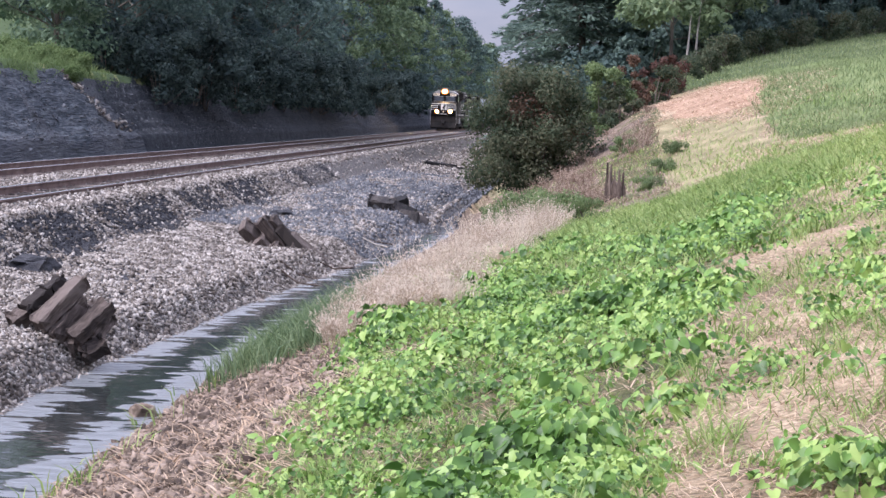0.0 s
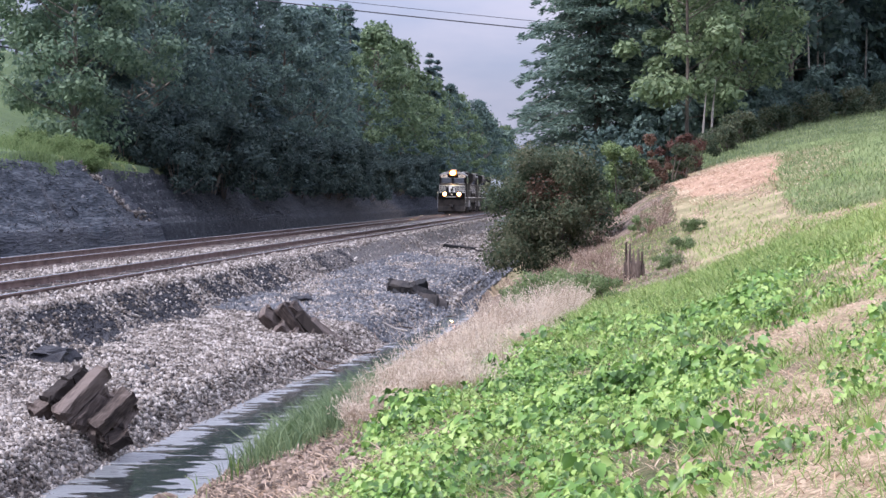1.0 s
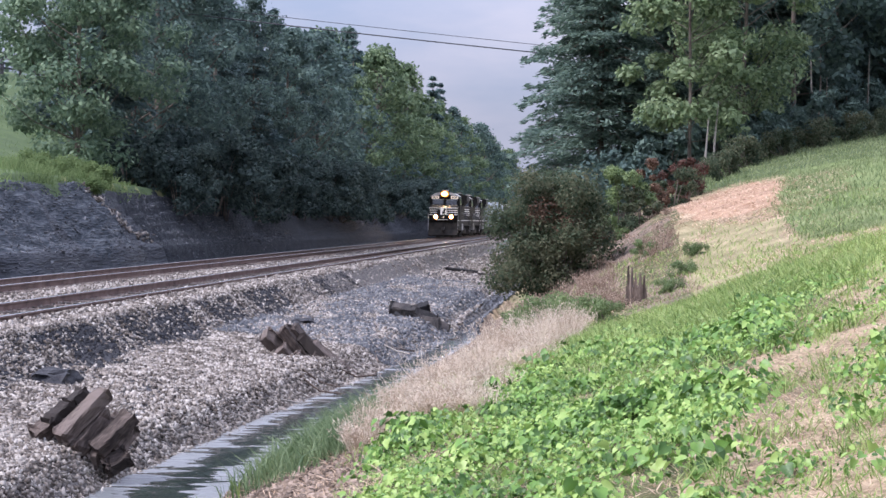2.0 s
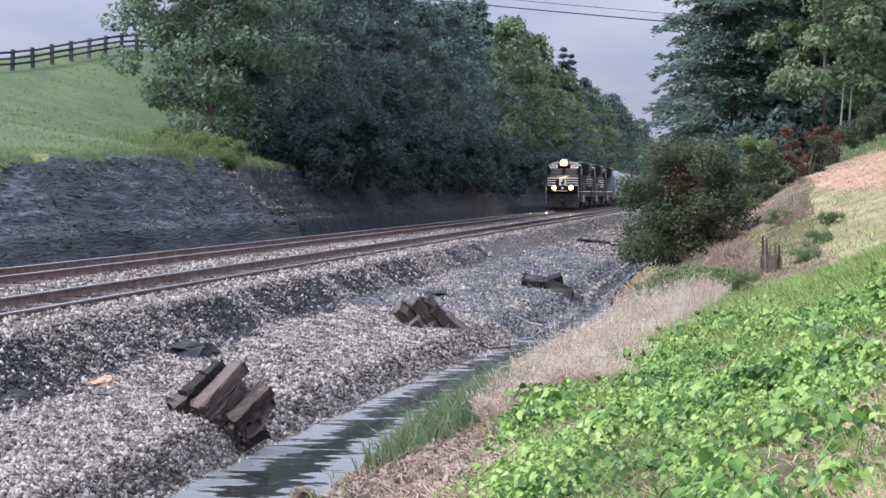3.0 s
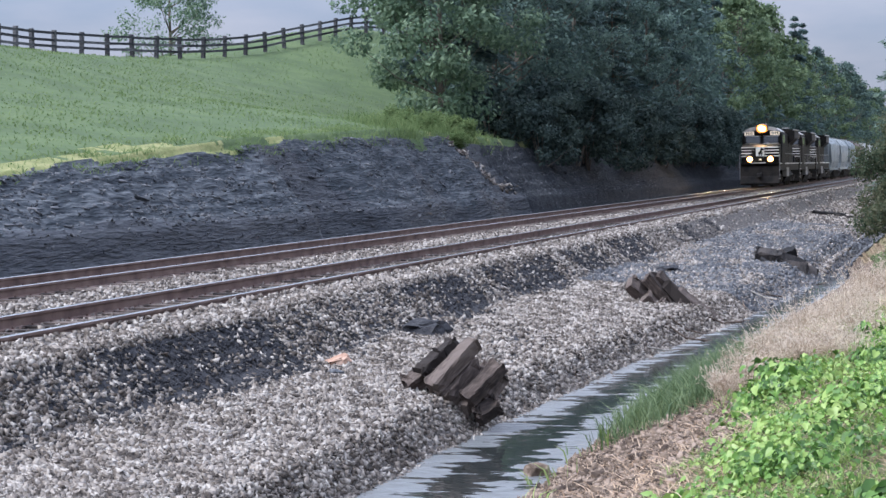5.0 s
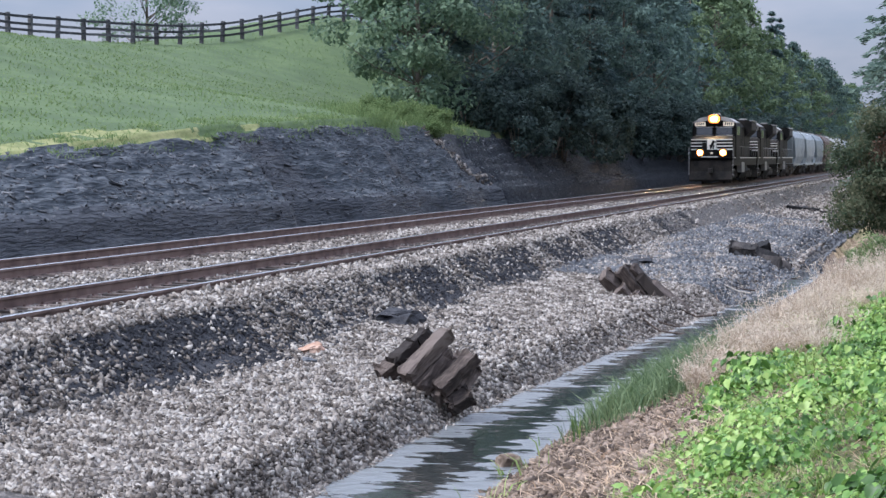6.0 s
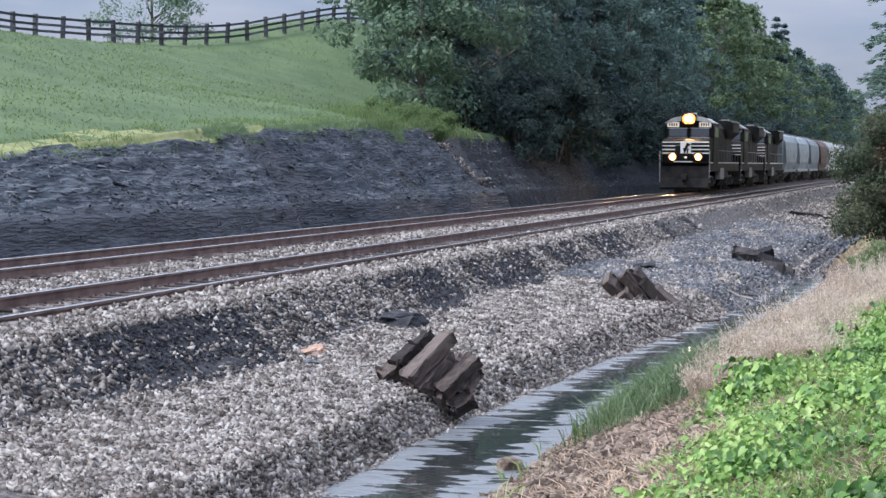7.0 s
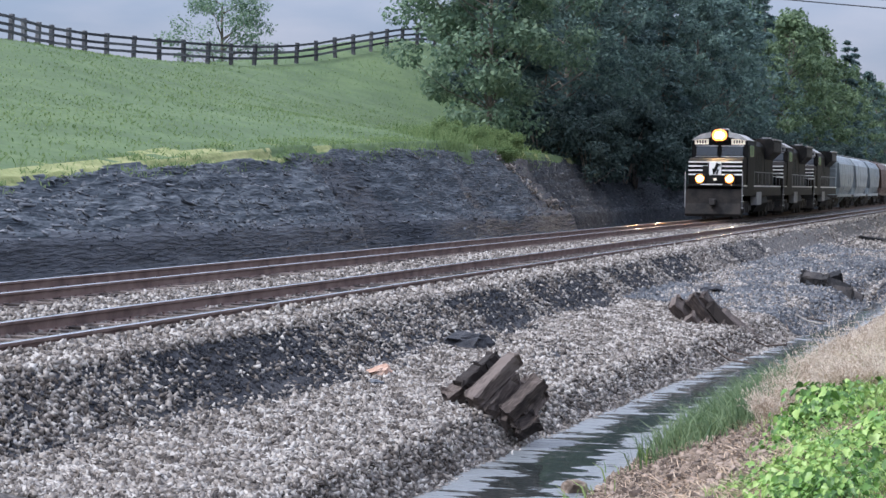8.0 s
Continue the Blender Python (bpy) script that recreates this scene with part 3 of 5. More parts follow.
def broadleaf(label, h, rad, base, per, size, material, seed, group="", name="tree", clumps=70, trunk_r=0.2):
    """A broad-leaved tree: trunk with limbs, and a crown of leaf clumps carried by them."""
    r = np.random.default_rng(seed)
    e = empty(name, pose(0, 0, 0), label, "tree", group)
    zs = np.linspace(0, h * 0.82, 9)
    lean = np.cumsum(r.normal(size=(9, 2)) * 0.025 * h / 9, 0)
    spine = np.column_stack([lean, zs])
    pieces = [tube(spine, trunk_r * (1 - 0.85 * zs / h) + 0.02, 9)]
    cs, rs = [], []
    for k in range(clumps):
        f = base + (1 - base) * r.random() ** 0.85
        az = r.random() * 2 * np.pi
        prof = math.sin(math.pi * min(1, max(0.04, (f - base) / (1 - base) * 0.80 + 0.18)))
        reach = rad * prof * (0.45 + 0.62 * r.random())
        c = np.array([math.cos(az) * reach, math.sin(az) * reach, f * h * 0.96])
        cs.append(c)
        rs.append(rad * (0.17 + 0.15 * r.random()))
        if k % 2 == 0:
            zt = max(0.12 * h, c[2] - reach * 0.8)
            st = np.array([np.interp(zt, zs, lean[:, 0]), np.interp(zt, zs, lean[:, 1]), zt])
            mid = (st + c) / 2 + np.array([0, 0, -0.1 * reach])
            pieces.append(tube([st, mid, c], [trunk_r * 0.35, trunk_r * 0.2, 0.012], 5))
    v, f = join(pieces)
    mesh_part("trunk", raw_mesh("trunk", v, f), M["bark"], e, "", True)
    v, f = leaf_cloud(np.array(cs), np.array(rs), per, size, r)
    mesh_part("crown", raw_mesh("crown", v, f), material, e)
    return e


def conifer(label, h, rad, base, size, material, seed, group="", name="tree", tiers=26, density=60):
    """A conifer: straight trunk and tiers of flat, drooping boughs with needle sprays."""
    r = np.random.default_rng(seed)
    e = empty(name, pose(0, 0, 0), label, "tree", group)
    zs = np.linspace(0, h, 8)
    pieces = [tube(np.column_stack([0 * zs, 0 * zs, zs]), 0.24 * (1 - zs / h) + 0.015, 8)]
    ps, As, Bs = [], [], []
    for t in range(tiers):
        f = base + (1 - base) * (t + r.random() * 0.6) / tiers
        for _ in range(r.integers(5, 8)):
            az = r.random() * 2 * np.pi
            L = rad * (1.03 - f) ** 0.75 * (0.6 + 0.55 * r.random())
            out = np.array([math.cos(az), math.sin(az), 0])
            side = np.array([-out[1], out[0], 0])
            droop = -0.12 - 0.3 * r.random()
            n = max(14, int(density * L / rad * 1.4))
            s = r.random(n) ** 0.7
            w = (r.random(n) - 0.5) * 2 * (0.10 + 0.26 * np.sin(np.pi * np.clip(s, 0.1, 0.97)))
            p = out * (s * L)[:, None] + side * (w * L)[:, None]
            p[:, 2] = f * h + droop * L * s ** 1.6 + 0.12 * L * s + r.normal(size=n) * 0.10
            a = unit(out + side * np.sign(w)[:, None] * 0.7 + r.normal(size=(n, 3)) * 0.35 + np.array([0, 0, -0.25]))
            b = unit(np.cross(a, np.array([0, 0, 1.0]) + r.normal(size=(n, 3)) * 0.45))
            k = size * (0.6 + 0.8 * r.random((n, 1)))
            ps.append(p), As.append(a * k), Bs.append(b * k * 0.42)
            if r.random() < 0.5:
                pieces.append(tube([[0, 0, f * h], out * L * 0.5 + [0, 0, f * h + 0.02 * L], out * L * 0.92 + [0, 0, f * h + (droop + 0.12) * L]], [0.05, 0.03, 0.008], 4))
    v, f = join(pieces)
    mesh_part("trunk", raw_mesh("trunk", v, f), M["bark"], e, "", True)
    v, f = quads_from(np.concatenate(ps), np.concatenate(As), np.concatenate(Bs))
    mesh_part("crown", raw_mesh("crown", v, f), material, e)
    return e


def shrub(label, h, rad, per, size, material, seed, clumps=22, name="shrub", group="", stems=9):
    """A many-stemmed shrub with leaf clumps from the ground up."""
    r = np.random.default_rng(seed)
    e = empty(name, pose(0, 0, 0), label, "bush", group)
    pieces, cs, rs = [], [], []
    for k in range(clumps):
        az, q = r.random() * 2 * np.pi, r.random() ** 0.6
        z = h * (0.10 + 0.82 * r.random())
        reach = rad * q * (1.0 - 0.55 * max(0, z / h - 0.45))
        c = np.array([math.cos(az) * reach, math.sin(az) * reach, z])
        cs.append(c)
        rs.append(rad * (0.17 + 0.17 * r.random()))
        if k < stems:
            pieces.append(tube([[c[0] * 0.15, c[1] * 0.15, 0], [c[0] * 0.5, c[1] * 0.5, z * 0.6], list(c + [0, 0, rs[-1]])], [0.035, 0.02, 0.005], 5))
    v, f = join(pieces)
    mesh_part("stem", raw_mesh("stem", v, f), M["bark"], e, "", True)
    v, f = leaf_cloud(np.array(cs), np.array(rs), per, size, r, 0.85)
    mesh_part("foliage", raw_mesh("foliage", v, f), material, e)
    return e


def blades(p, length, width, r, lean=0.5, up=1.0):
    """Grass blades: bent two-piece strips from the roots p."""
    n = len(p)
    az = r.random(n) * 2 * np.pi
    out = np.column_stack([np.cos(az), np.sin(az), 0 * az])
    L = (length * (0.55 + 0.8 * r.random(n)))[:, None]
    k = (lean * (0.3 + 1.1 * r.random(n)))[:, None]
    side = np.column_stack([-np.sin(az + r.normal(size=n)), np.cos(az), 0 * az]) * (width * (0.6 + 0.8 * r.random(n)))[:, None]
    upv = np.array([0, 0, up])
    m = p + unit(out * k * 0.6 + upv) * L * 0.55
    t = m + unit(out * k * 2.2 + upv * 0.8) * L * 0.5
    v = np.stack([p - side, p + side, m + side * 0.8, m - side * 0.8, t + side * 0.12, t - side * 0.12], 1).reshape(-1, 3)
    i = np.arange(n)[:, None] * 6
    return v, np.concatenate([i + np.array([[0, 1, 2, 3]]), i + np.array([[3, 2, 4, 5]])])


def scatter(n, x0, x1, y0, y1, r, keep):
    """Random places on the ground in a stretch, thinned by keep(x, y) between 0 and 1, more of them near the camera's end."""
    x, y = x0 + (x1 - x0) * r.random(n), y0 + (y1 - y0) * r.random(n) ** 1.5
    ok = r.random(n) < keep(x, y)
    x, y = x[ok], y[ok]
    return np.column_stack([x, y, height(x, y)])


# ---- woods on the far side of the line ----
def place(ob, x, y, turn=0.0, size=1.0, sink=0.15, z=None):
    ob.matrix_basis = pose(x, y, (float(height(x, y)) if z is None else z) - sink, 0, 0, turn) @ Matrix.Diagonal((size, size, size, 1))
    return ob


def again(ob, x, y, turn, size, sink=0.15):
    ob2 = copy_thing(ob, pose(0, 0, 0))
    return place(ob2, x, y, turn, size, sink)


def build_far_woods():
    r = np.random.default_rng(21)
    g = "trees above the rock cut"
    words = ("tall broad-leaved tree with dark green summer leaves", "slender broad-leaved tree with deep green leaves", "dark blue-green pine with layered boughs",
             "narrow dark pine with drooping boughs", "broad-leaved tree with lighter yellow-green crown")

    def grow_kinds(per, k, tiers, dens):
        return [broadleaf(words[0], 17, 5.2, 0.06, per, 0.165 * k, M["leaf_dark"], 31, g, clumps=80, trunk_r=0.26),
                broadleaf(words[1], 18, 4.2, 0.05, per, 0.16 * k, M["leaf_dark"], 32, g, clumps=75, trunk_r=0.22),
                conifer(words[2], 18, 4.2, 0.04, 0.26 * k, M["leaf_pine"], 33, g, tiers=tiers, density=dens),
                conifer(words[3], 19, 3.6, 0.04, 0.26 * k, M["leaf_pine"], 34, g, tiers=tiers + 3, density=dens),
                broadleaf(words[4], 18, 4.8, 0.10, per, 0.17 * k, M["leaf_mid"], 35, g, clumps=70, trunk_r=0.24)]

    kinds, far_kinds = grow_kinds(170, 1.0, 28, 60), grow_kinds(60, 1.6, 20, 34)
    # the pale tree at the edge of the pasture
    edge = broadleaf("leafy edge tree with cool pale green outer leaves", 16.5, 4.8, 0.02, 230, 0.15, M["leaf_edge"], 36, g, clumps=120, trunk_r=0.13)
    place(edge, -27.6, 102.5)
    spots = []
    y = 108.0
    while y < 640:
        back = 3.2 * float(smooth01((y - 170) / 60)) - 2.0 * float(smooth01((y - 400) / 150))
        spots.append((-25.8 - back - 2.4 * r.random(), y, 0.74 + 0.28 * r.random()))
        if y > 124:
            spots.append((-32.0 - back - 3.5 * r.random(), y + 2.5, 0.84 + 0.28 * r.random()))
        y += 6.2 if y < 200 else 9.0 if y < 380 else 16.0
    used = set()
    for x, yy, s in spots:
        grow = 1.0 + 0.30 * float(smooth01((yy - 200) / 90))
        k = int(r.choice([0, 1, 2, 3] if yy < 215 else [0, 1, 2, 4, 4, 3]))
        near = yy < 175
        ob = (kinds if near else far_kinds)[k]
        turn = r.random() * 360
        (again if (near, k) in used else place)(ob, x, yy, turn, s * grow)
        used.add((near, k))
    for near, group in ((True, kinds), (False, far_kinds)):
        for k in range(5):
            if (near, k) not in used:
                place(group[k], -38, 240 + 40 * k)
    # undergrowth on the slope beneath them
    g2 = "shrubs below the woods"
    low = [shrub("dense dark green undergrowth on the cutting slope", 4.2, 2.3, 150, 0.13, M["leaf_shaded"], 41, 26, group=g2),
           shrub("low dark green brush on the cutting slope", 3.0, 2.0, 150, 0.12, M["leaf_shaded"], 42, 22, group=g2)]
    n = 0
    for k in range(44):
        yy = 103.5 + k * 2.9 + (k > 26) * (k - 26) * 3.0
        for x in (-22.0 - 0.9 * r.random(), -24.4 - r.random()):
            if x > -23.5 and (yy < 103 or r.random() < 0.15):
                continue
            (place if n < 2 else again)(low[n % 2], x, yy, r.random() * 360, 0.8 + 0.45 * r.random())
            n += 1
    # weeds along the lip of the cut
    g3 = "weed clumps along the lip of the cut"
    weed = shrub("yellow-green weeds spilling over the rock edge", 0.85, 1.2, 260, 0.05, M["grass_field"], 43, 24, group=g3, stems=1, name="weed_clump")
    for n, (x, yy, s) in enumerate(((-24.6, 86, 1.0), (-25.6, 89, 1.2), (-24.2, 91.5, 1.1), (-25.2, 94.5, 1.1), (-23.2, 88.5, 0.7), (-25.0, 82, 0.6))):
        (place if n == 0 else again)(weed, x, yy, 40 * n, s, 0.1)


build_far_woods()


# ---- woods and shrubs on the near side ----
def build_near_woods():
    r = np.random.default_rng(22)
    g = "trees at the edge of the near woods"
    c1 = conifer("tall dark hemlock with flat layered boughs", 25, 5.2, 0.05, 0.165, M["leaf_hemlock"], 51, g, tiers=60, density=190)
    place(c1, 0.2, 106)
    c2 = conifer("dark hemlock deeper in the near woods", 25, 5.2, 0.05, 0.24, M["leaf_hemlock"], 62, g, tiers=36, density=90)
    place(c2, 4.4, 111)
    again(c2, -0.9, 122, 70, 1.05)
    for x, y, s in ((3.0, 118, 1.05), (8.5, 116, 1.1), (13.5, 126, 1.1), (19.5, 128, 1.1), (25.5, 131, 1.1), (31, 128, 1.1), (37, 130, 1.1), (16.5, 142, 1.2), (24.5, 146, 1.2), (33, 144, 1.2)):
        again(c2, x, y, x * 37, s)
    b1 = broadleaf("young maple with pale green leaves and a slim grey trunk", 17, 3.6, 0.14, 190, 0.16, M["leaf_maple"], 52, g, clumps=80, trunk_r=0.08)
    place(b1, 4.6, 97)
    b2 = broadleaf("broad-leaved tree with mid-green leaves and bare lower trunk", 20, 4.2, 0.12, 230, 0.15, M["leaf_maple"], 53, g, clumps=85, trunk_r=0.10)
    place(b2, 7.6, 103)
    d1 = broadleaf("tall forest tree with dark leaves and bare lower trunk", 23, 4.8, 0.13, 110, 0.23, M["leaf_dark"], 54, g, clumps=85, trunk_r=0.14)
    place(d1, 11.0, 111)
    for n, (x, y, s) in enumerate(((14.6, 121, 1.0), (18.5, 118, 1.05), (23, 121, 1.0), (27.5, 124, 1.1), (13, 132, 1.1), (17.5, 134, 1.1), (22, 137, 1.15), (28, 139, 1.1), (33, 132, 1.1), (8.5, 124, 1.05), (39, 138, 1.1), (20, 150, 1.2), (30, 152, 1.2), (10, 146, 1.15), (4, 140, 1.1), (6.5, 131, 1.1), (11, 138, 1.1), (15, 150, 1.2), (25, 158, 1.3), (19, 164, 1.3), (12, 160, 1.3), (6, 156, 1.2), (31, 166, 1.3), (37, 156, 1.2))):
        again(d1, x, y, 47 * n, s)
    for n, (x, y, h) in enumerate(((11.9, 111, 5.5), (12.5, 112, 6.5), (12.8, 111.5, 3.5), (15.3, 113, 4.5), (5.2, 95.5, 2.9), (5.65, 96, 3.6))):
        z = float(height(x, y)) - 0.1
        v, f = tube([(x, y, z), (x + 0.1, y, z + h * 0.5), (x + 0.05 * n, y, z + h)], [0.07, 0.055, 0.02], 7)
        tagged(mesh_part("dead_trunk", raw_mesh("dead_trunk", v, f), M["stick_pale"], smooth=True), "pale bare sapling trunk at the edge of the woods", "tree trunk", "bare sapling trunks")
    # brush at the foot of the woods
    u1 = shrub("dark green brush at the edge of the near woods", 3.6, 2.2, 120, 0.15, M["leaf_dark"], 55, 26, group="brush by the near woods")
    place(u1, -0.6, 95)
    for n, (x, y, s) in enumerate(((1.6, 96, 1.0), (-2.0, 101, 0.9), (3.4, 103, 1.1), (8.4, 100.5, 0.7), (10.4, 104, 0.8), (6.8, 108, 1.0), (12.8, 109, 0.8), (15.5, 113, 0.7), (19, 113.5, 0.7), (23, 116, 0.8), (28, 118, 0.8), (9.5, 118, 1.7), (13, 119, 1.7), (17, 124, 1.8), (21.5, 127, 1.8), (26, 131, 1.8), (5.5, 121, 1.7), (11.5, 128, 1.9), (15.5, 137, 2.0), (20, 143, 2.0), (8, 113, 1.3), (14.5, 115.5, 1.1), (1.5, 112, 1.5))):
        again(u1, x, y, 71 * n, s)
    u2 = shrub("low dusky brown-green brush on the slope", 1.5, 1.5, 150, 0.07, M["leaf_bush"], 63, 22, group="dusky brush above the mound")
    place(u2, 7.4, 94.5)
    for n, (x, y, s) in enumerate(((9.4, 98, 0.9), (11.4, 101, 1.0), (13.2, 103.5, 1.0), (15.2, 106, 1.0), (17.6, 108, 1.0), (19.8, 110, 1.1), (6.2, 90.5, 0.8))):
        again(u2, x, y, 63 * n, s)
    bush = shrub("dense juniper-like bush, green below and rusty brown on top", 4.3, 2.15, 420, 0.056, M["leaf_bush"], 56, 90, name="bush", stems=26)
    place(bush, -1.45, 65, 20, 1.0, 0.25)
    v, f = leaf_cloud(np.array([[-0.4, -0.6, 3.1], [0.7, -0.5, 2.9], [0.1, -1.0, 2.5], [1.3, -0.4, 2.2], [-0.9, -0.5, 2.7], [0.5, 0.4, 3.3]]), np.array([0.55, 0.5, 0.5, 0.5, 0.5, 0.5]), 380, 0.05, r, 0.8)
    mesh_part("dry_foliage", raw_mesh("dry_foliage", v, f), M["leaf_rust"], bush, "withered rusty leaves")
    s1 = shrub("fresh green shrub beside the straw mound", 3.0, 1.15, 300, 0.06, M["leaf_light"], 57, 24)
    place(s1, 0.95, 74)
    s2 = shrub("withered orange-brown shrub beside the mound", 2.5, 0.75, 260, 0.05, M["leaf_rust"], 58, 14)
    place(s2, 2.2, 75)
    s3 = shrub("small shrub with dark red autumn leaves", 2.2, 0.95, 280, 0.05, M["leaf_red"], 59, 18)
    place(s3, 3.5, 80)
    s4 = shrub("tangled dark brush under the red shrub", 1.7, 1.0, 280, 0.05, M["leaf_bush"], 60, 16)
    place(s4, 3.0, 78)
    w1 = shrub("low fresh green weeds at the ditch edge", 0.75, 0.8, 260, 0.035, M["leaf_light"], 61, 16, name="weed_clump", group="weeds by the dry grass", stems=1)
    place(w1, -1.0, 44, 0, 1.0, 0.05)
    for n, (x, y, s) in enumerate(((-0.4, 45.5, 0.9), (-1.5, 46.5, 0.8), (-1.0, 48.5, 0.9), (-0.2, 47, 0.6), (1.9, 50.0, 0.5), (2.4, 54, 0.55), (-1.9, 50, 0.7), (1.6, 61, 0.6), (2.9, 57, 0.5), (0.3, 43, 0.6))):
        again(w1, x, y, 50 * n, s, 0.05)
    again(s4, 4.3, 83, 60, 1.0)
    again(s4, 1.6, 73, 140, 0.9)


build_near_woods()


# ---- pasture: fence, tree, cables ----
FENCE = [(-47.6, 76), (-49.3, 87), (-51.4, 97), (-52.0, 103.7), (-51.0, 107.5), (-49.2, 114.9), (-48.2, 118.6), (-46.5, 125.7), (-45.0, 132.6), (-43.7, 140.3), (-42.0, 146.1), (-40.0, 152)]


def build_fence():
    e = empty("fence", pose(0, 0, 0), "black three-board pasture fence along the hill crest", "fence")
    pts = np.array(FENCE, float)
    seg = np.linalg.norm(np.diff(pts, axis=0), axis=1)
    s = np.concatenate([[0], np.cumsum(seg)])
    at = np.arange(0, s[-1], 2.44)
    x, y = np.interp(at, s, pts[:, 0]), np.interp(at, s, pts[:, 1])
    z = height(x, y)
    r = random.Random(5)
    bm = bmesh.new()
    box(bm, 0, 0, 0.62, 0.23, 0.23, 1.64, 0.02)
    post = bpy.data.meshes.new("post")
    bm.to_mesh(post)
    bm.free()
    post.materials.append(M["fence_wood"])
    bm = bmesh.new()
    box(bm, 0, 0.5, 0, 0.05, 1.0, 0.15)
    board = bpy.data.meshes.new("board")
    bm.to_mesh(board)
    bm.free()
    board.materials.append(M["fence_wood"])
    for k in range(len(at)):
        o = new("post", post)
        o.parent = e
        o.matrix_basis = pose(x[k], y[k], z[k] - 0.05, r.uniform(-3, 3), r.uniform(-3, 3), r.uniform(-8, 8))
        if k + 1 < len(at):
            d = Vector((x[k + 1] - x[k], y[k + 1] - y[k], z[k + 1] - z[k]))
            q = d.to_track_quat("Y", "Z").to_matrix().to_4x4()
            for h in (0.42, 0.80, 1.20):
                o = new("board", board)
                o.parent = e
                o.matrix_basis = Matrix.Translation((x[k] + 0.12, y[k], z[k] + h + r.uniform(-0.02, 0.02))) @ q @ Matrix.Diagonal((1, d.length, 1, 1))


build_fence()
far_tree = broadleaf("lone broad-leaved tree standing beyond the pasture fence", 13, 5.0, 0.42, 120, 0.13, M["leaf_edge"], 71, clumps=46, trunk_r=0.2)
place(far_tree, -66, 156, z=6.4)


def build_cables():
    for n, (dz, dy, rad) in enumerate(((0, 0, 0.035), (0.75, 3.0, 0.018))):
        xs = np.linspace(-75, 34, 40)
        zs = 12.2 - 0.105 * (xs + 4.9) + 0.00032 * (xs + 12) ** 2 + dz
        v, f = tube(np.column_stack([xs, 120 + dy + 0 * xs, zs]), np.full(40, rad), 6)
        ob = mesh_part("overhead_cable", raw_mesh("overhead_cable", v, f), M["cable"])
        tagged(ob, "dark overhead cable sagging across the cutting" if n == 0 else "thin grey overhead wire above the main cable", "cable", "overhead cables", "structure")


build_cables()


# ---- loose things along the ditch ----
def tie_block(name, length, parent, m, r, w=0.205, h=0.165, material=None):
    """A sawn railroad tie piece with worn, split ends; it lies along y."""
    bm = bmesh.new()
    box(bm, 0, length / 2, 0, w, length, h, 0.018)
    bmesh.ops.subdivide_edges(bm, edges=[e for e in bm.edges if e.calc_length() > length * 0.5], cuts=5)
    for v in bm.verts:
        k = 0.012 + 0.022 * (v.co.y < 0.06 or v.co.y > length - 0.06)
        v.co += Vector((r.uniform(-k, k), r.uniform(-k, k), r.uniform(-k, k)))
    o = part(name, bm, material or M["tie"], parent)
    o.matrix_basis = m
    return o


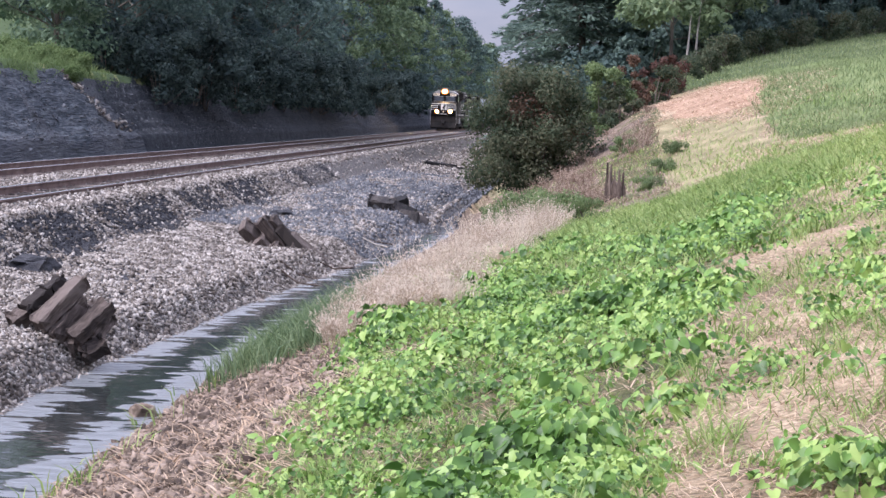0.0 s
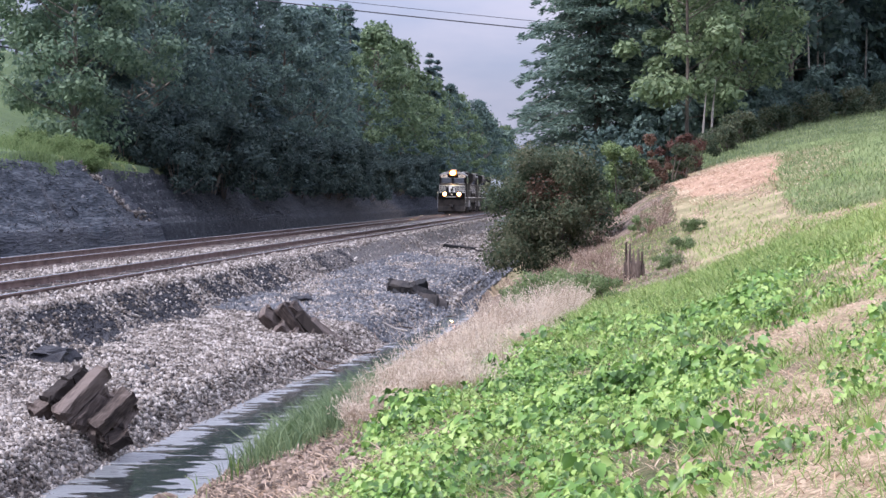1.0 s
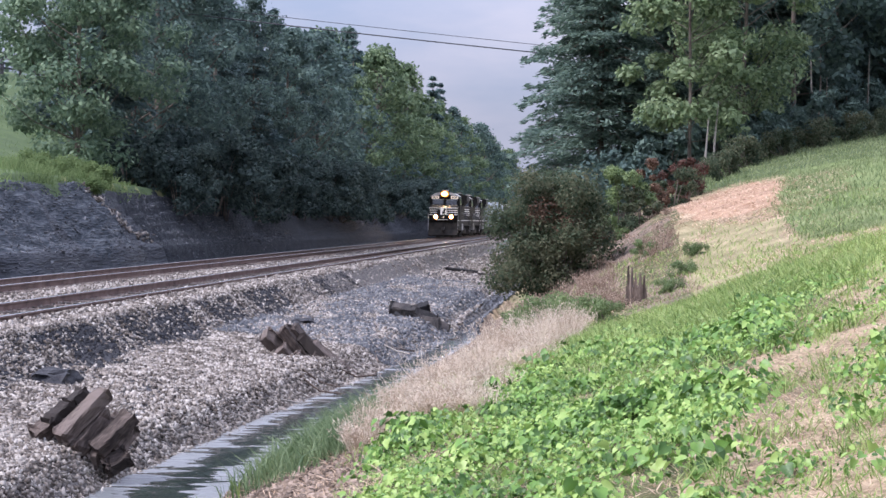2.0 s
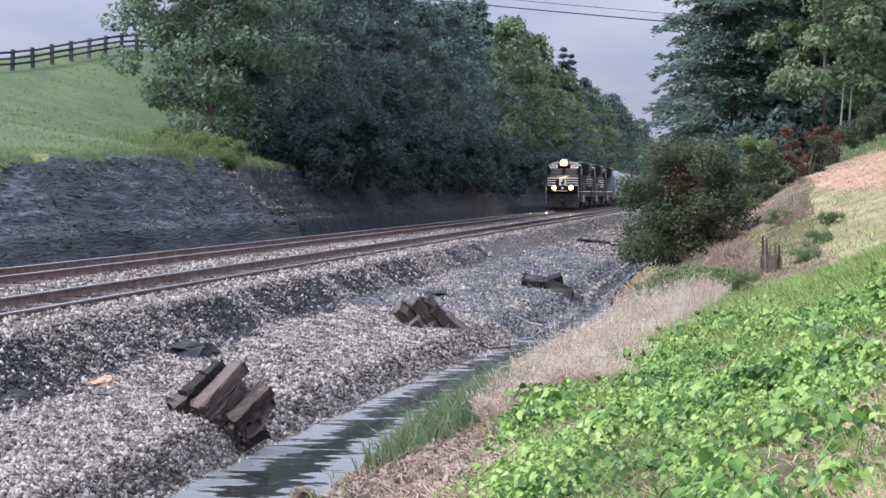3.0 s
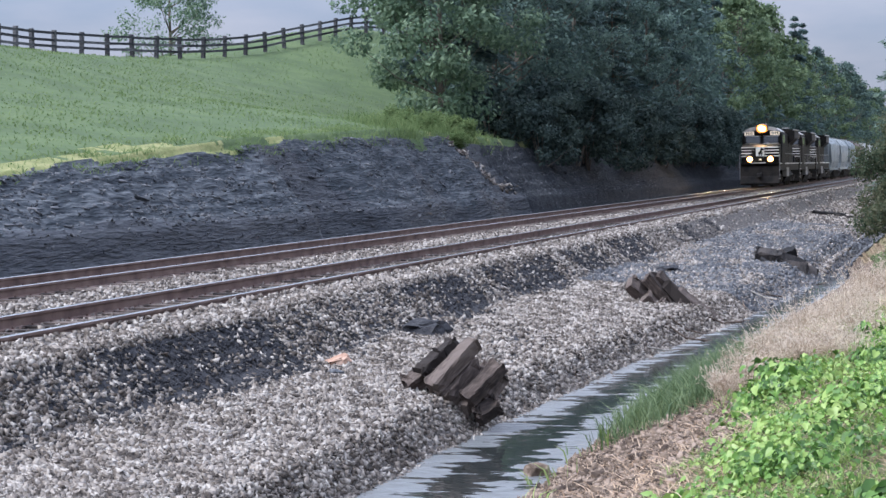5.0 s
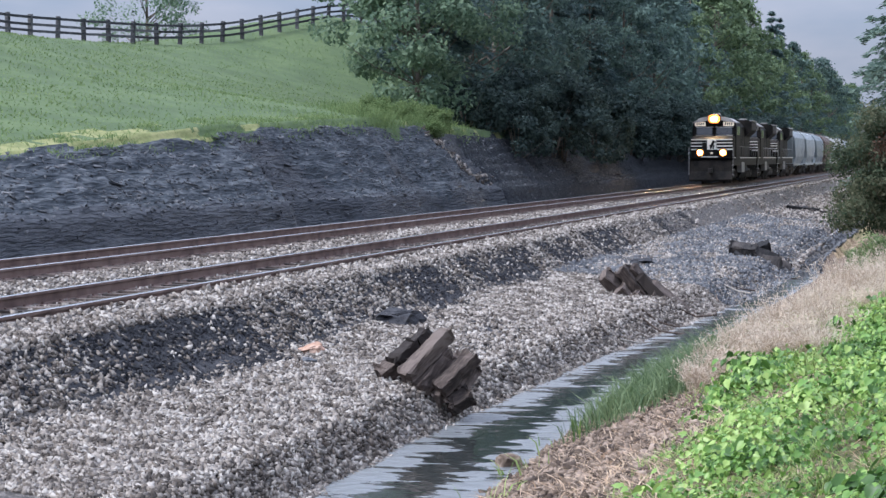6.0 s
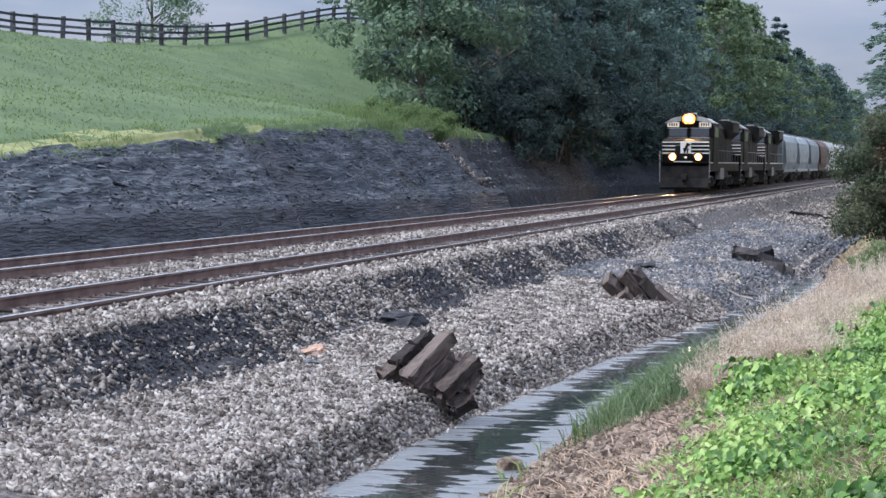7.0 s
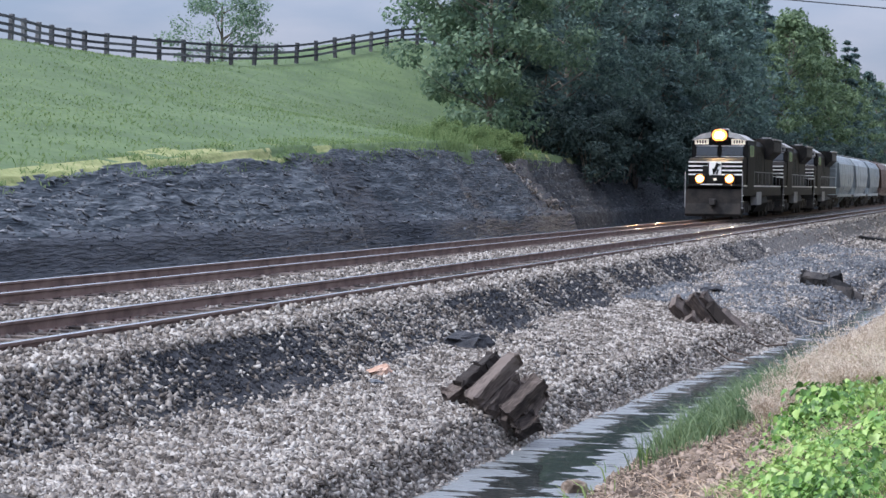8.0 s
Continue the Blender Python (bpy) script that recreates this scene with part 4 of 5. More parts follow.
def build_piles():
    r = random.Random(11)
    a = empty("tie_pile", pose(-6.1, 22.75, -0.92), "bundle of sawn weathered railroad ties on gravel", "railroad ties", "tie piles")
    #  near end x, y, z, length, pitch up, turn, roll
    rows = ((-0.52, -0.05, 0.02, 0.36, 30, -40, 14), (-0.37, 0.0, 0.14, 0.40, 36, -38, 4), (-0.20, 0.25, 0.30, 0.34, 34, -40, -8), (-0.15, -0.22, 0.02, 0.78, 40, -35, 6),
            (0.01, -0.18, -0.14, 0.64, 40, -36, -4), (0.17, -0.10, -0.24, 0.34, 34, -40, 14), (0.27, -0.20, -0.14, 0.62, 42, -33, 10), (0.38, -0.16, -0.34, 0.30, 36, -44, 22), (0.45, 0.0, -0.16, 0.40, 42, -38, -12), (-0.24, 0.06, -0.14, 0.5, 20, -40, 0), (0.12, 0.16, -0.10, 0.5, 34, -36, 8))
    for x, y, z, L, up, turn, roll in rows:
        tie_block("tie", L, a, pose(x, y, z, up, roll * 1.5, turn), r, 0.19, 0.175)
    b = empty("tie_pile", pose(-5.74, 38.3, -1.06) @ Matrix.Diagonal((1.22, 1.22, 1.22, 1)), "collapsed stack of broken grey ties sliding to the ditch", "railroad ties", "tie piles")
    rows = ((-0.62, -0.12, 0.40, 0.62, -58, -96, 34), (-0.34, -0.05, 0.50, 0.72, -54, -92, 8), (-0.22, 0.12, 0.48, 0.90, -46, -93, 14), (-0.05, 0.05, 0.34, 0.86, -44, -92, -10), (0.10, 0.16, 0.22, 0.70, -42, -95, 18), (-0.34, -0.25, 0.18, 0.42, -54, -86, 22), (-0.10, -0.24, 0.08, 0.44, -48, -94, 0), (0.16, -0.12, 0.06, 0.42, -44, -98, 30))
    for x, y, z, L, up, turn, roll in rows:
        tie_block("tie", L * 1.25, b, pose(x, y, z, up, roll, turn), r, 0.25, 0.17)
    c = empty("tie_pile", pose(-4.95, 54.3, -1.12) @ Matrix.Diagonal((1.0, 1.5, 1.7, 1)), "dark rotten ties half sunk in the gravel", "railroad ties", "tie piles")
    for x, y, z, L, up, turn, roll in ((-0.75, 0, 0.20, 0.75, -6, -97, 20), (-0.2, -0.1, 0.13, 0.8, -16, -84, 40), (-0.6, -0.3, 0.06, 1.0, -12, -102, 0), (0.0, 0.2, 0.02, 0.9, -16, -88, 30), (0.1, -0.35, -0.02, 0.6, -8, -108, 55), (-0.3, 0.35, 0.12, 0.6, 8, -70, 15)):
        tie_block("tie", L, c, pose(x, y, z, up, roll, turn), r, 0.24, 0.19, M["rotten"])
    d = empty("tie_pile", pose(-6.6, 98, -0.85), "far dark tie ends beside the ditch", "railroad ties", "tie piles")
    for x, y, z, L, up, turn, roll in ((-0.9, 0, 0.15, 1.6, -6, -92, 10), (0.2, -0.8, 0.0, 1.4, -8, -98, 0)):
        tie_block("tie", L, d, pose(x, y, z, up, roll, turn), r, material=M["rotten"])


build_piles()


def rock(name, label, x, y, sx, sy, sz, material, seed, category="rock", tilt=(0, 0, 0), sink=0.3, group=""):
    bm = bmesh.new()
    bmesh.ops.create_icosphere(bm, subdivisions=3, radius=0.5)
    for v in bm.verts:
        n = v.co.normalized()
        k = 0.8 + 0.35 * noise.noise(n * 1.7 + Vector((seed, 0, 0))) + 0.16 * noise.noise(n * 5 + Vector((0, seed, 0)))
        q = Vector([math.copysign(abs(c) ** 0.7, c) for c in n]) * 0.5 * k
        v.co = Vector((q.x * sx, q.y * sy, q.z * sz))
    ob = part(name, bm, material)
    ob.matrix_basis = pose(x, y, float(height(x, y)) + sz * (0.5 - sink), *tilt)
    return tagged(ob, label, category, group)


rock("stone_slab", "flat reddish sandstone slab lying on gravel", -8.0, 24.2, 0.42, 0.3, 0.13, M["sandstone"], 3, tilt=(8, -14, 20), sink=0.1)
rock("stone_slab", "small dark stone beside the sandstone slab", -7.72, 23.3, 0.24, 0.2, 0.10, M["slate"], 4, tilt=(5, 8, 50), sink=0.2)
rock("soil_clod", "low heap of dark wet soil on gravel", -8.1, 28.8, 0.80, 1.2, 0.38, M["fines"], 5, "soil", sink=0.40)
rock("soil_clod", "dark clod of soil on the gravel bench", -7.05, 47.0, 0.7, 1.2, 0.25, M["fines"], 6, "soil", sink=0.42)
rock("boulder", "brown stone at the edge of the ditch water", -4.31, 19.55, 0.30, 0.24, 0.26, M["clod"], 7, tilt=(6, 10, 25), sink=0.16)
rock("boulder", "pale stone on the muddy bank foot", -3.9, 22.0, 0.2, 0.22, 0.14, M["stone"], 8, sink=0.2)


def build_stump():
    e = empty("tree_stump", pose(1.02, 48.6, float(height(1.02, 48.6)) - 0.05), "splintered rotten stump standing in dry grass", "tree stump")
    r = random.Random(3)
    bm = bmesh.new()
    cyl(bm, (0, 0, 0), (0, 0, 0.45), 0.27, 0.23, 14)
    for v in bm.verts:
        v.co += Vector((r.uniform(-.04, .04), r.uniform(-.04, .04), r.uniform(-.02, .06)))
    part("stump_base", bm, M["dead_wood"], e)
    for k in range(11):
        an = k * 2 * math.pi / 11 + r.uniform(-.2, .2)
        x, y, h = 0.21 * math.cos(an), 0.21 * math.sin(an), r.uniform(0.5, 1.0)
        bm = bmesh.new()
        box(bm, x, y, h / 2, 0.12, 0.07, h, 0.0, Matrix.Rotation(an + 1.57, 4, "Z"), (0.25, 0.5))
        part("splinter", bm, M["dead_wood"], e)


build_stump()


def build_sticks():
    r = random.Random(17)
    for k in range(14):
        y = 33 + 1.7 * k + r.uniform(-0.6, 0.6)
        x = float(ditch_x(y) - ditch_w(y)) + r.uniform(-0.5, 0.15)
        L, a = r.uniform(0.5, 1.3), r.uniform(0, math.pi)
        z = float(height(x, y)) + 0.05
        pts = [(x + L * (t - 0.5) * math.cos(a), y + L * (t - 0.5) * math.sin(a), max(z, float(height(x + L * (t - 0.5) * math.cos(a), y + L * (t - 0.5) * math.sin(a))) + 0.03) + 0.05 * math.sin(3 * t + k)) for t in (0, 0.35, 0.7, 1)]
        v, f = tube(pts, [0.02, 0.017, 0.013, 0.006], 6)
        ob = mesh_part("stick", raw_mesh("stick", v, f), M["dead_wood"] if k % 6 else M["stick_pale"], smooth=True)
        tagged(ob, "dead dark branch washed up along the ditch" if k % 6 else "bleached dead branch washed up along the ditch", "branch", "washed-up branches")


build_sticks()


# ---- gravel, leaves and grass ----
def stones(p, size, r, flat=0.7):
    n = len(p)
    base = np.array([[0.95, -0.6, -0.62], [-0.95, -0.6, -0.62], [0, 0.95, -0.62], [0.95, -0.6, 0.62], [-0.95, -0.6, 0.62], [0, 0.95, 0.62]], float)
    v = base[None] * (0.75 + 0.5 * r.random((n, 6, 1))) + r.normal(size=(n, 6, 3)) * 0.2
    v *= np.stack([0.8 + 0.5 * r.random(n), 0.8 + 0.5 * r.random(n), flat * (0.7 + 0.6 * r.random(n))], -1)[:, None]
    q = unit(r.normal(size=(n, 3)))
    an = r.random(n)[:, None, None] * np.pi
    kx = q[:, None]
    v = v * np.cos(an) + np.cross(kx, v) * np.sin(an) + kx * (v * kx).sum(-1, keepdims=True) * (1 - np.cos(an))
    v = v * (size * (0.6 + 0.8 * r.random(n) ** 1.5))[:, None, None] + p[:, None]
    f = np.array([[0, 1, 2], [3, 5, 4], [0, 3, 1], [3, 4, 1], [1, 4, 2], [4, 5, 2], [2, 5, 0], [5, 3, 0]])
    return v.reshape(-1, 3), (np.arange(n)[:, None, None] * 6 + f[None]).reshape(-1, 3)


def build_gravel():
    r = np.random.default_rng(81)

    def keep(x, y):
        k = 1.0 * (x < ditch_x(y) - ditch_w(y) + 0.04)
        dark = ((x > -9.05) & (x < -8.0 + 0.2 * wave(y, x, 3, 2))) * (0.50 + 0.38 * (wave(x, y, 2.5, 3) > -0.1))
        patch = ((x > -8.3) & (x < -6.2) & (wave(x * 1.5, y * 0.6 + 9, 3.0, 3) > 0.38)) * 0.5
        return k * (1 - dark) * (1 - patch) * (1 - 0.70 * smooth01((y - 43) / 8) * (wave(x * 2, y * 0.35, 2.0, 3) > -0.2))

    p = np.concatenate([scatter(150000, -9.5, -3.8, 14, 62, r, keep), scatter(26000, -9.5, -3.2, 60, 115, r, keep), scatter(14000, -9.5, -5.2, 112, 230, r, keep)])
    p[:, 2] += 0.008
    size = 0.032 + 0.00028 * np.maximum(p[:, 1] - 30, 0)
    v, f = stones(p, size, r)
    ob = mesh_part("gravel", raw_mesh("gravel", v, f), M["stone"])
    tagged(ob, "loose grey and pinkish crushed stone on the bench", "gravel", kind="stuff")
    p = scatter(16000, -9.1, -7.95, 14, 70, r, lambda x, y: 0.25 + 0.75 * (wave(x, y, 2.5, 3) > -0.1))
    q = scatter(34000, -8.3, -1.5, 42, 85, r, lambda x, y: (x < ditch_x(y) + np.where(y > 51, 1.0, -1.0) * ditch_w(y)) * (0.25 + 0.75 * (wave(x * 2, y * 0.35, 2.0, 3) > -0.2)))
    v, f = stones(q, np.full(len(q), 0.055), r)
    ob = mesh_part("bench_debris", raw_mesh("bench_debris", v, f), M["slate"])
    tagged(ob, "dark grey broken stone littering the far bench", "gravel", kind="stuff")
    v, f = stones(p, np.full(len(p), 0.03), r)
    ob = mesh_part("dirty_ballast", raw_mesh("dirty_ballast", v, f), M["fines"])
    tagged(ob, "dark soiled stones on the ballast shoulder", "gravel", kind="stuff")
    p = np.concatenate([scatter(22000, -14.2, -9.4, 17, 75, r, lambda x, y: 1.0 - 0.8 * (np.abs(x + 10.85) < 0.62)), scatter(3000, -14.2, -9.4, 75, 150, r, lambda x, y: 1 + 0 * x)])
    p[:, 2] += 0.012
    v, f = stones(p, np.full(len(p), 0.036), r)
    ob = mesh_part("ballast_stone", raw_mesh("ballast_stone", v, f), M["stone"])
    tagged(ob, "pale crushed ballast between and beside the rails", "gravel", kind="stuff")


build_gravel()


def build_scree():
    """Loose shale plates on the rock face."""
    r = np.random.default_rng(82)
    n = 9000
    x, y = -19.9 - 3.2 * r.random(n), 24 + 110 * r.random(n)
    ok = r.random(n) < 0.35 + 0.65 * (wave(x * 2, y, 3, 2) > 0)
    x, y = x[ok], y[ok]
    p = np.column_stack([x, y, height(x, y) + 0.02])
    v, f = stones(p, np.where(r.random(len(p)) < 0.03, 0.10, 0.045), r, 0.3)
    ob = mesh_part("shale_scree", raw_mesh("shale_scree", v, f), M["slate"])
    tagged(ob, "dark broken shale plates on the cutting face", "scree", kind="stuff")
    # the pale broken bed near the end of the cut
    n = 110
    t = r.random(n)
    x, y = -22.9 + 1.5 * t + 0.15 * r.normal(size=n), 87 + 6 * t + 0.5 * r.normal(size=n)
    p = np.column_stack([x, y, height(x, y) + 0.04])
    v, f = stones(p, np.full(n, 0.12), r, 0.4)
    ob = mesh_part("pale_rubble", raw_mesh("pale_rubble", v, f), M["stone"])
    tagged(ob, "pale broken stone spilling down the dark cutting", "rubble", kind="stuff")


build_scree()


def build_ledges():
    """Thin beds of shale that stand out of the rock face."""
    r = np.random.default_rng(84)
    n = 650
    x, y = -20.75 - 2.4 * r.random(n), 22 + 80 * r.random(n) ** 1.1
    p = np.column_stack([x, y, height(x, y) + 0.0])
    base = np.array([[-1, -1, -1], [1, -1, -1], [1, 1, -1], [-1, 1, -1], [-1, -1, 1], [1, -1, 1], [1, 1, 1], [-1, 1, 1]], float)
    v = base[None] * np.stack([0.02 + 0.035 * r.random(n), 0.06 + 0.26 * r.random(n) ** 2, 0.008 + 0.014 * r.random(n)], -1)[:, None]
    v = v * (1 + 0.35 * r.normal(size=v.shape))
    v[..., 2] += v[..., 1] * (-0.05 + 0.06 * r.normal(size=(n, 1))) - v[..., 0] * 0.5
    f = np.array([[0, 3, 2, 1], [4, 5, 6, 7], [0, 1, 5, 4], [1, 2, 6, 5], [2, 3, 7, 6], [3, 0, 4, 7]])
    ob = mesh_part("shale_ledge", raw_mesh("shale_ledge", (v + p[:, None]).reshape(-1, 3), (np.arange(n)[:, None, None] * 8 + f[None]).reshape(-1, 4)), M["slate"])
    tagged(ob, "thin dark shale beds standing out of the cutting", "rock", kind="stuff")


build_ledges()


def build_clods():
    r = np.random.default_rng(85)
    # clods and bits of stone on the muddy foot of the bank
    q = scatter(20000, -4.4, -1.2, 11, 30, r, lambda x, y: smooth01((x - ditch_x(y) - 0.6) / 0.2) * (1 - smooth01((x - ditch_x(y) - 2.6) / 0.6)))
    v, f = stones(q, 0.014 + 0.03 * r.random(len(q)) ** 2, r)
    ob = mesh_part("bank_clods", raw_mesh("bank_clods", v, f), M["clod"])
    tagged(ob, "crumbled brown soil and stones on the ditch bank", "soil", kind="stuff")


build_clods()


def lush(x, y):
    """How thickly the broad-leaved weeds grow on the bank."""
    u = x - ditch_x(y) - 0.66
    edge = smooth01((u - lerp(y, [8, 14, 19, 23, 35], [2.7, 2.25, 2.0, 2.75, 2.8]) - 0.4 * wave(y, x, 1.3, 3)) / 0.45)
    xr = lerp(y, [7, 11, 14, 19, 22, 26, 36], [-0.5, 0.15, 0.65, 1.3, 1.7, 2.6, 4.5])
    right = 1 - smooth01((x - xr - 1.1 * wave(x * 0.9, y * 0.5, 0.9, 4) + 0.3) / 1.0)
    gaps = 0.10 + 0.90 * smooth01((wave(x * 1.1 + 7, y * 0.4, 0.7, 3) + 0.16) / 0.30)
    islands = smooth01((wave(x * 1.0 + 31, y * 0.4, 0.75, 4) - 0.02) / 0.30)
    near = 1 - 0.85 * smooth01((y - 20 - 3 * wave(x, y, 2)) / 6) - 0.15 * smooth01((y - 28) / 5)
    return edge * np.maximum(right * gaps, 0.42 * islands) * near


def heart_leaves(p, nrm, tip, s):
    """Folded heart-shaped leaves: stalk end at p, face normal nrm, pointing to tip, half-length s."""
    a = unit(tip - nrm * (tip * nrm).sum(-1, keepdims=True))
    b = np.cross(nrm, a)
    c, up = p + a * s, nrm * s
    v = np.stack([c - a * s * 0.65, c + a * s * 1.1 - up * 0.35] + [c + a * s * k + b * s * w * g + up * u for g in (1, -1) for k, w, u in ((-0.95, 0.42, 0.1), (-0.4, 0.88, 0.2), (0.35, 0.6, 0.08))], 1).reshape(-1, 3)
    f = np.array([[0, 3, 2], [0, 4, 3], [0, 1, 4], [0, 5, 6], [0, 6, 7], [0, 7, 1]])
    return v, (np.arange(len(p))[:, None, None] * 8 + f[None]).reshape(-1, 3)


def dry_tufts(tuft, low, high, per, r, thick=0.0022):
    """Tufts of bleached stems with feathery heads; they stand lower towards the near end of the ditch."""
    n = len(tuft) * per
    high = low + (high - low) * np.repeat((0.3 + 0.7 * smooth01((tuft[:, 1] - 22) / 7)) * (0.75 + 0.7 * wave(tuft[:, 0], tuft[:, 1] * 0.6, 0.9, 2)).clip(0.1, 1.3), per)
    tall = low + (high - low) * np.repeat(r.random(len(tuft)) ** 1.5, per)
    az, lean = r.random(n) * 2 * np.pi, (0.05 + 0.75 * r.random(n))[:, None]
    out = np.column_stack([np.cos(az), np.sin(az), 0 * az])
    root = np.repeat(tuft, per, 0) + out * (0.10 * r.random(n))[:, None]
    stem = unit(out * lean + np.array([0.05, 0, 1.0])) * (tall * (0.55 + 0.6 * r.random(n)))[:, None]
    side = unit(np.cross(stem, r.normal(size=(n, 3)))) * thick
    bow = out * (0.12 * r.random(n) * tall)[:, None]
    v = np.stack([root - side, root + side, root + stem * 0.6 + side, root + stem * 0.6 - side, root + stem + bow + side * 0.4, root + stem + bow - side * 0.4], 1).reshape(-1, 3)
    i = np.arange(n)[:, None] * 6
    stems = (v, np.concatenate([i + np.array([[0, 1, 2, 3]]), i + np.array([[3, 2, 4, 5]])]))
    k = 4
    head = np.repeat(root + stem + bow, k, 0) - np.repeat(stem, k, 0) * (0.45 * r.random(n * k))[:, None]
    d = unit(np.repeat(unit(stem), k, 0) * 0.6 + r.normal(size=(n * k, 3)) * 0.7) * (0.025 + 0.05 * r.random((n * k, 1)))
    return [stems, quads_from(head + d * 0.5, d * 0.5, unit(np.cross(d, r.normal(size=d.shape))) * thick * 3)]


def build_ground_cover():
    r = np.random.default_rng(83)
    # broad heart-shaped leaves on low plants, and small ones between them
    stalk = scatter(32000, -3.6, 5.5, 7.5, 38, r, lush)
    per = 9
    n = len(stalk) * per
    az = r.random(n) * 2 * np.pi
    out = np.column_stack([np.cos(az), np.sin(az), 0 * az])
    lift = np.repeat((0.12 + 0.26 * wave(stalk[:, 0], stalk[:, 1], 0.6, 3)).clip(0.03, 0.34), per)
    reach = 0.03 + 0.16 * r.random(n)
    p = np.repeat(stalk, per, 0) + out * reach[:, None]
    p[:, 2] += lift * (0.35 + 0.75 * r.random(n)) - reach * 0.25
    s = np.repeat(0.015 + 0.027 * r.random(len(stalk)) ** 1.4, per) * (0.6 + 0.6 * r.random(n)) * (0.7 + 1.0 * lift / 0.34)
    big = heart_leaves(p, unit(out * 0.55 + np.array([0, -0.25, 0.75]) + r.normal(size=(n, 3)) * 0.32), unit(out + np.array([0, -0.3, -0.45]) + r.normal(size=(n, 3)) * 0.35), s[:, None])
    p = scatter(90000, -3.6, 5.5, 7.5, 36, r, lush)
    n = len(p)
    p[:, 2] += 0.01 + 0.12 * r.random(n)
    small = heart_leaves(p, unit(np.array([0, -0.4, 0.7]) + r.normal(size=(n, 3)) * 0.6), unit(r.normal(size=(n, 3))), 0.008 + 0.016 * r.random((n, 1)))
    v, f = join([big, small])
    ob = mesh_part("weed_leaves", raw_mesh("weed_leaves", v, f), M["leaf_weed"])
    tagged(ob, "bright green broad-leaved weeds covering the bank", "weeds", kind="stuff")
    # green blades among and beyond them
    parts = []
    q = scatter(110000, -2.2, 6.5, 8, 36, r, lambda x, y: 0.10 + 0.50 * (wave(x * 1.3 + 3, y * 0.5, 0.9, 3) > 0.12) + 0.40 * lush(x, y))
    parts.append(blades(q, (0.085 + 0.08 * wave(q[:, 0], q[:, 1], 0.8, 2)).clip(0.04, 0.2), 0.0034, r, 1.4, 0.8))
    band = lambda x, y: smooth01((y - 22 - 1.1 * x + 2 * wave(x, y, 1.2)) / 4) * (1 - smooth01((y - 38 - 2.5 * wave(x, y * 0.4, 1.4, 3)) / 3))
    q = scatter(110000, -2.6, 9, 19, 62, r, lambda x, y: (0.10 + 0.22 * (wave(x * 0.8, y * 0.35, 1.6, 3) > 0.1) + 0.68 * band(x, y)) * smooth01((x - ditch_x(y) - 2.0) / 1.2))
    parts.append(blades(q, (0.17 + 0.12 * wave(q[:, 0], q[:, 1], 1.1, 3) + 0.10 * band(q[:, 0], q[:, 1])).clip(0.06, 0.42), 0.008, r, 1.2, 0.8))
    knot = scatter(700, -1.5, 6.5, 8, 44, r, lambda x, y: (1 - lush(x, y)) * smooth01((x - ditch_x(y) - 2.4) / 0.6))
    q = np.repeat(knot, 34, 0) + r.normal(size=(len(knot) * 34, 3)) * np.array([0.06, 0.08, 0])
    q[:, 2] = height(q[:, 0], q[:, 1])
    parts.append(blades(q, np.repeat(0.08 + 0.16 * r.random(len(knot)), 34), 0.004, r, 1.3, 0.8))
    q = scatter(60000, 3.0, 20, 50, 110, r, lambda x, y: smooth01((x - 5.2 - 0.12 * np.maximum(y - 62, 0) * (y < 82)) / 0.8 + 3 * smooth01((y - 82) / 3)))
    far_turf = blades(q, 0.20, 0.011, r, 1.0)
    q = scatter(30000, -5.0, -2.2, 19.5, 37, r, lambda x, y: smooth01((x - ditch_x(y) - 0.78 + 0.02 * np.clip(y - 24, 0, 9)) / 0.6) * (1 - smooth01((x - ditch_x(y) - 2.0) / 0.4)) * smooth01((y - 20) / 2.0) * (1 - smooth01((x - ditch_x(y) - 0.3) / 0.3) * smooth01((y - 28) / 3)))
    reeds = blades(q, 0.40, 0.006, r, 0.9)
    q = scatter(500, -4.6, -3.6, 14, 21, r, lambda x, y: (wave(x, y, 1.0) > 0.1) * 1.0 * (x > ditch_x(y) + 0.5))
    parts.append(blades(q, 0.25, 0.008, r, 0.8))
    v, f = join(parts)
    ob = mesh_part("green_grass", raw_mesh("green_grass", v, f), M["grass_green"])
    tagged(ob, "green grass along the ditch and up the bank", "grass", kind="stuff")
    ob = mesh_part("turf_grass", raw_mesh("turf_grass", *far_turf), M["grass_turf"])
    tagged(ob, "soft pale green grass beside the straw mound", "grass", kind="stuff")
    ob = mesh_part("ditch_grass", raw_mesh("ditch_grass", *reeds), M["reed"])
    tagged(ob, "dark green grass hanging over the ditch water", "grass", kind="stuff")
    # dry grass: the tall fluffy stand above the ditch, and litter on the bank
    parts = []
    stand = lambda x, y: smooth01((x - ditch_x(y) - 2.0 - 0.65 * smooth01((y - 25) / 7)) / 0.35) * (1 - smooth01((x - ditch_x(y) - 3.3 - 0.02 * (y - 20)) / 0.7)) * smooth01((y - 19.5) / 2.5) * (1 - smooth01((y - 37) / 5)) * (0.35 + 0.65 * smooth01((wave(x, y, 1.2) + 0.3) / 0.4))
    parts += dry_tufts(scatter(1250, -3.8, -0.2, 19.5, 47, r, stand), 0.24, 1.0, 70, r)
    v, f = join(parts)
    ob = mesh_part("dry_grass", raw_mesh("dry_grass", v, f), M["grass_dry"])
    tagged(ob, "tall fluffy bleached grass above the ditch", "dry grass", kind="stuff")
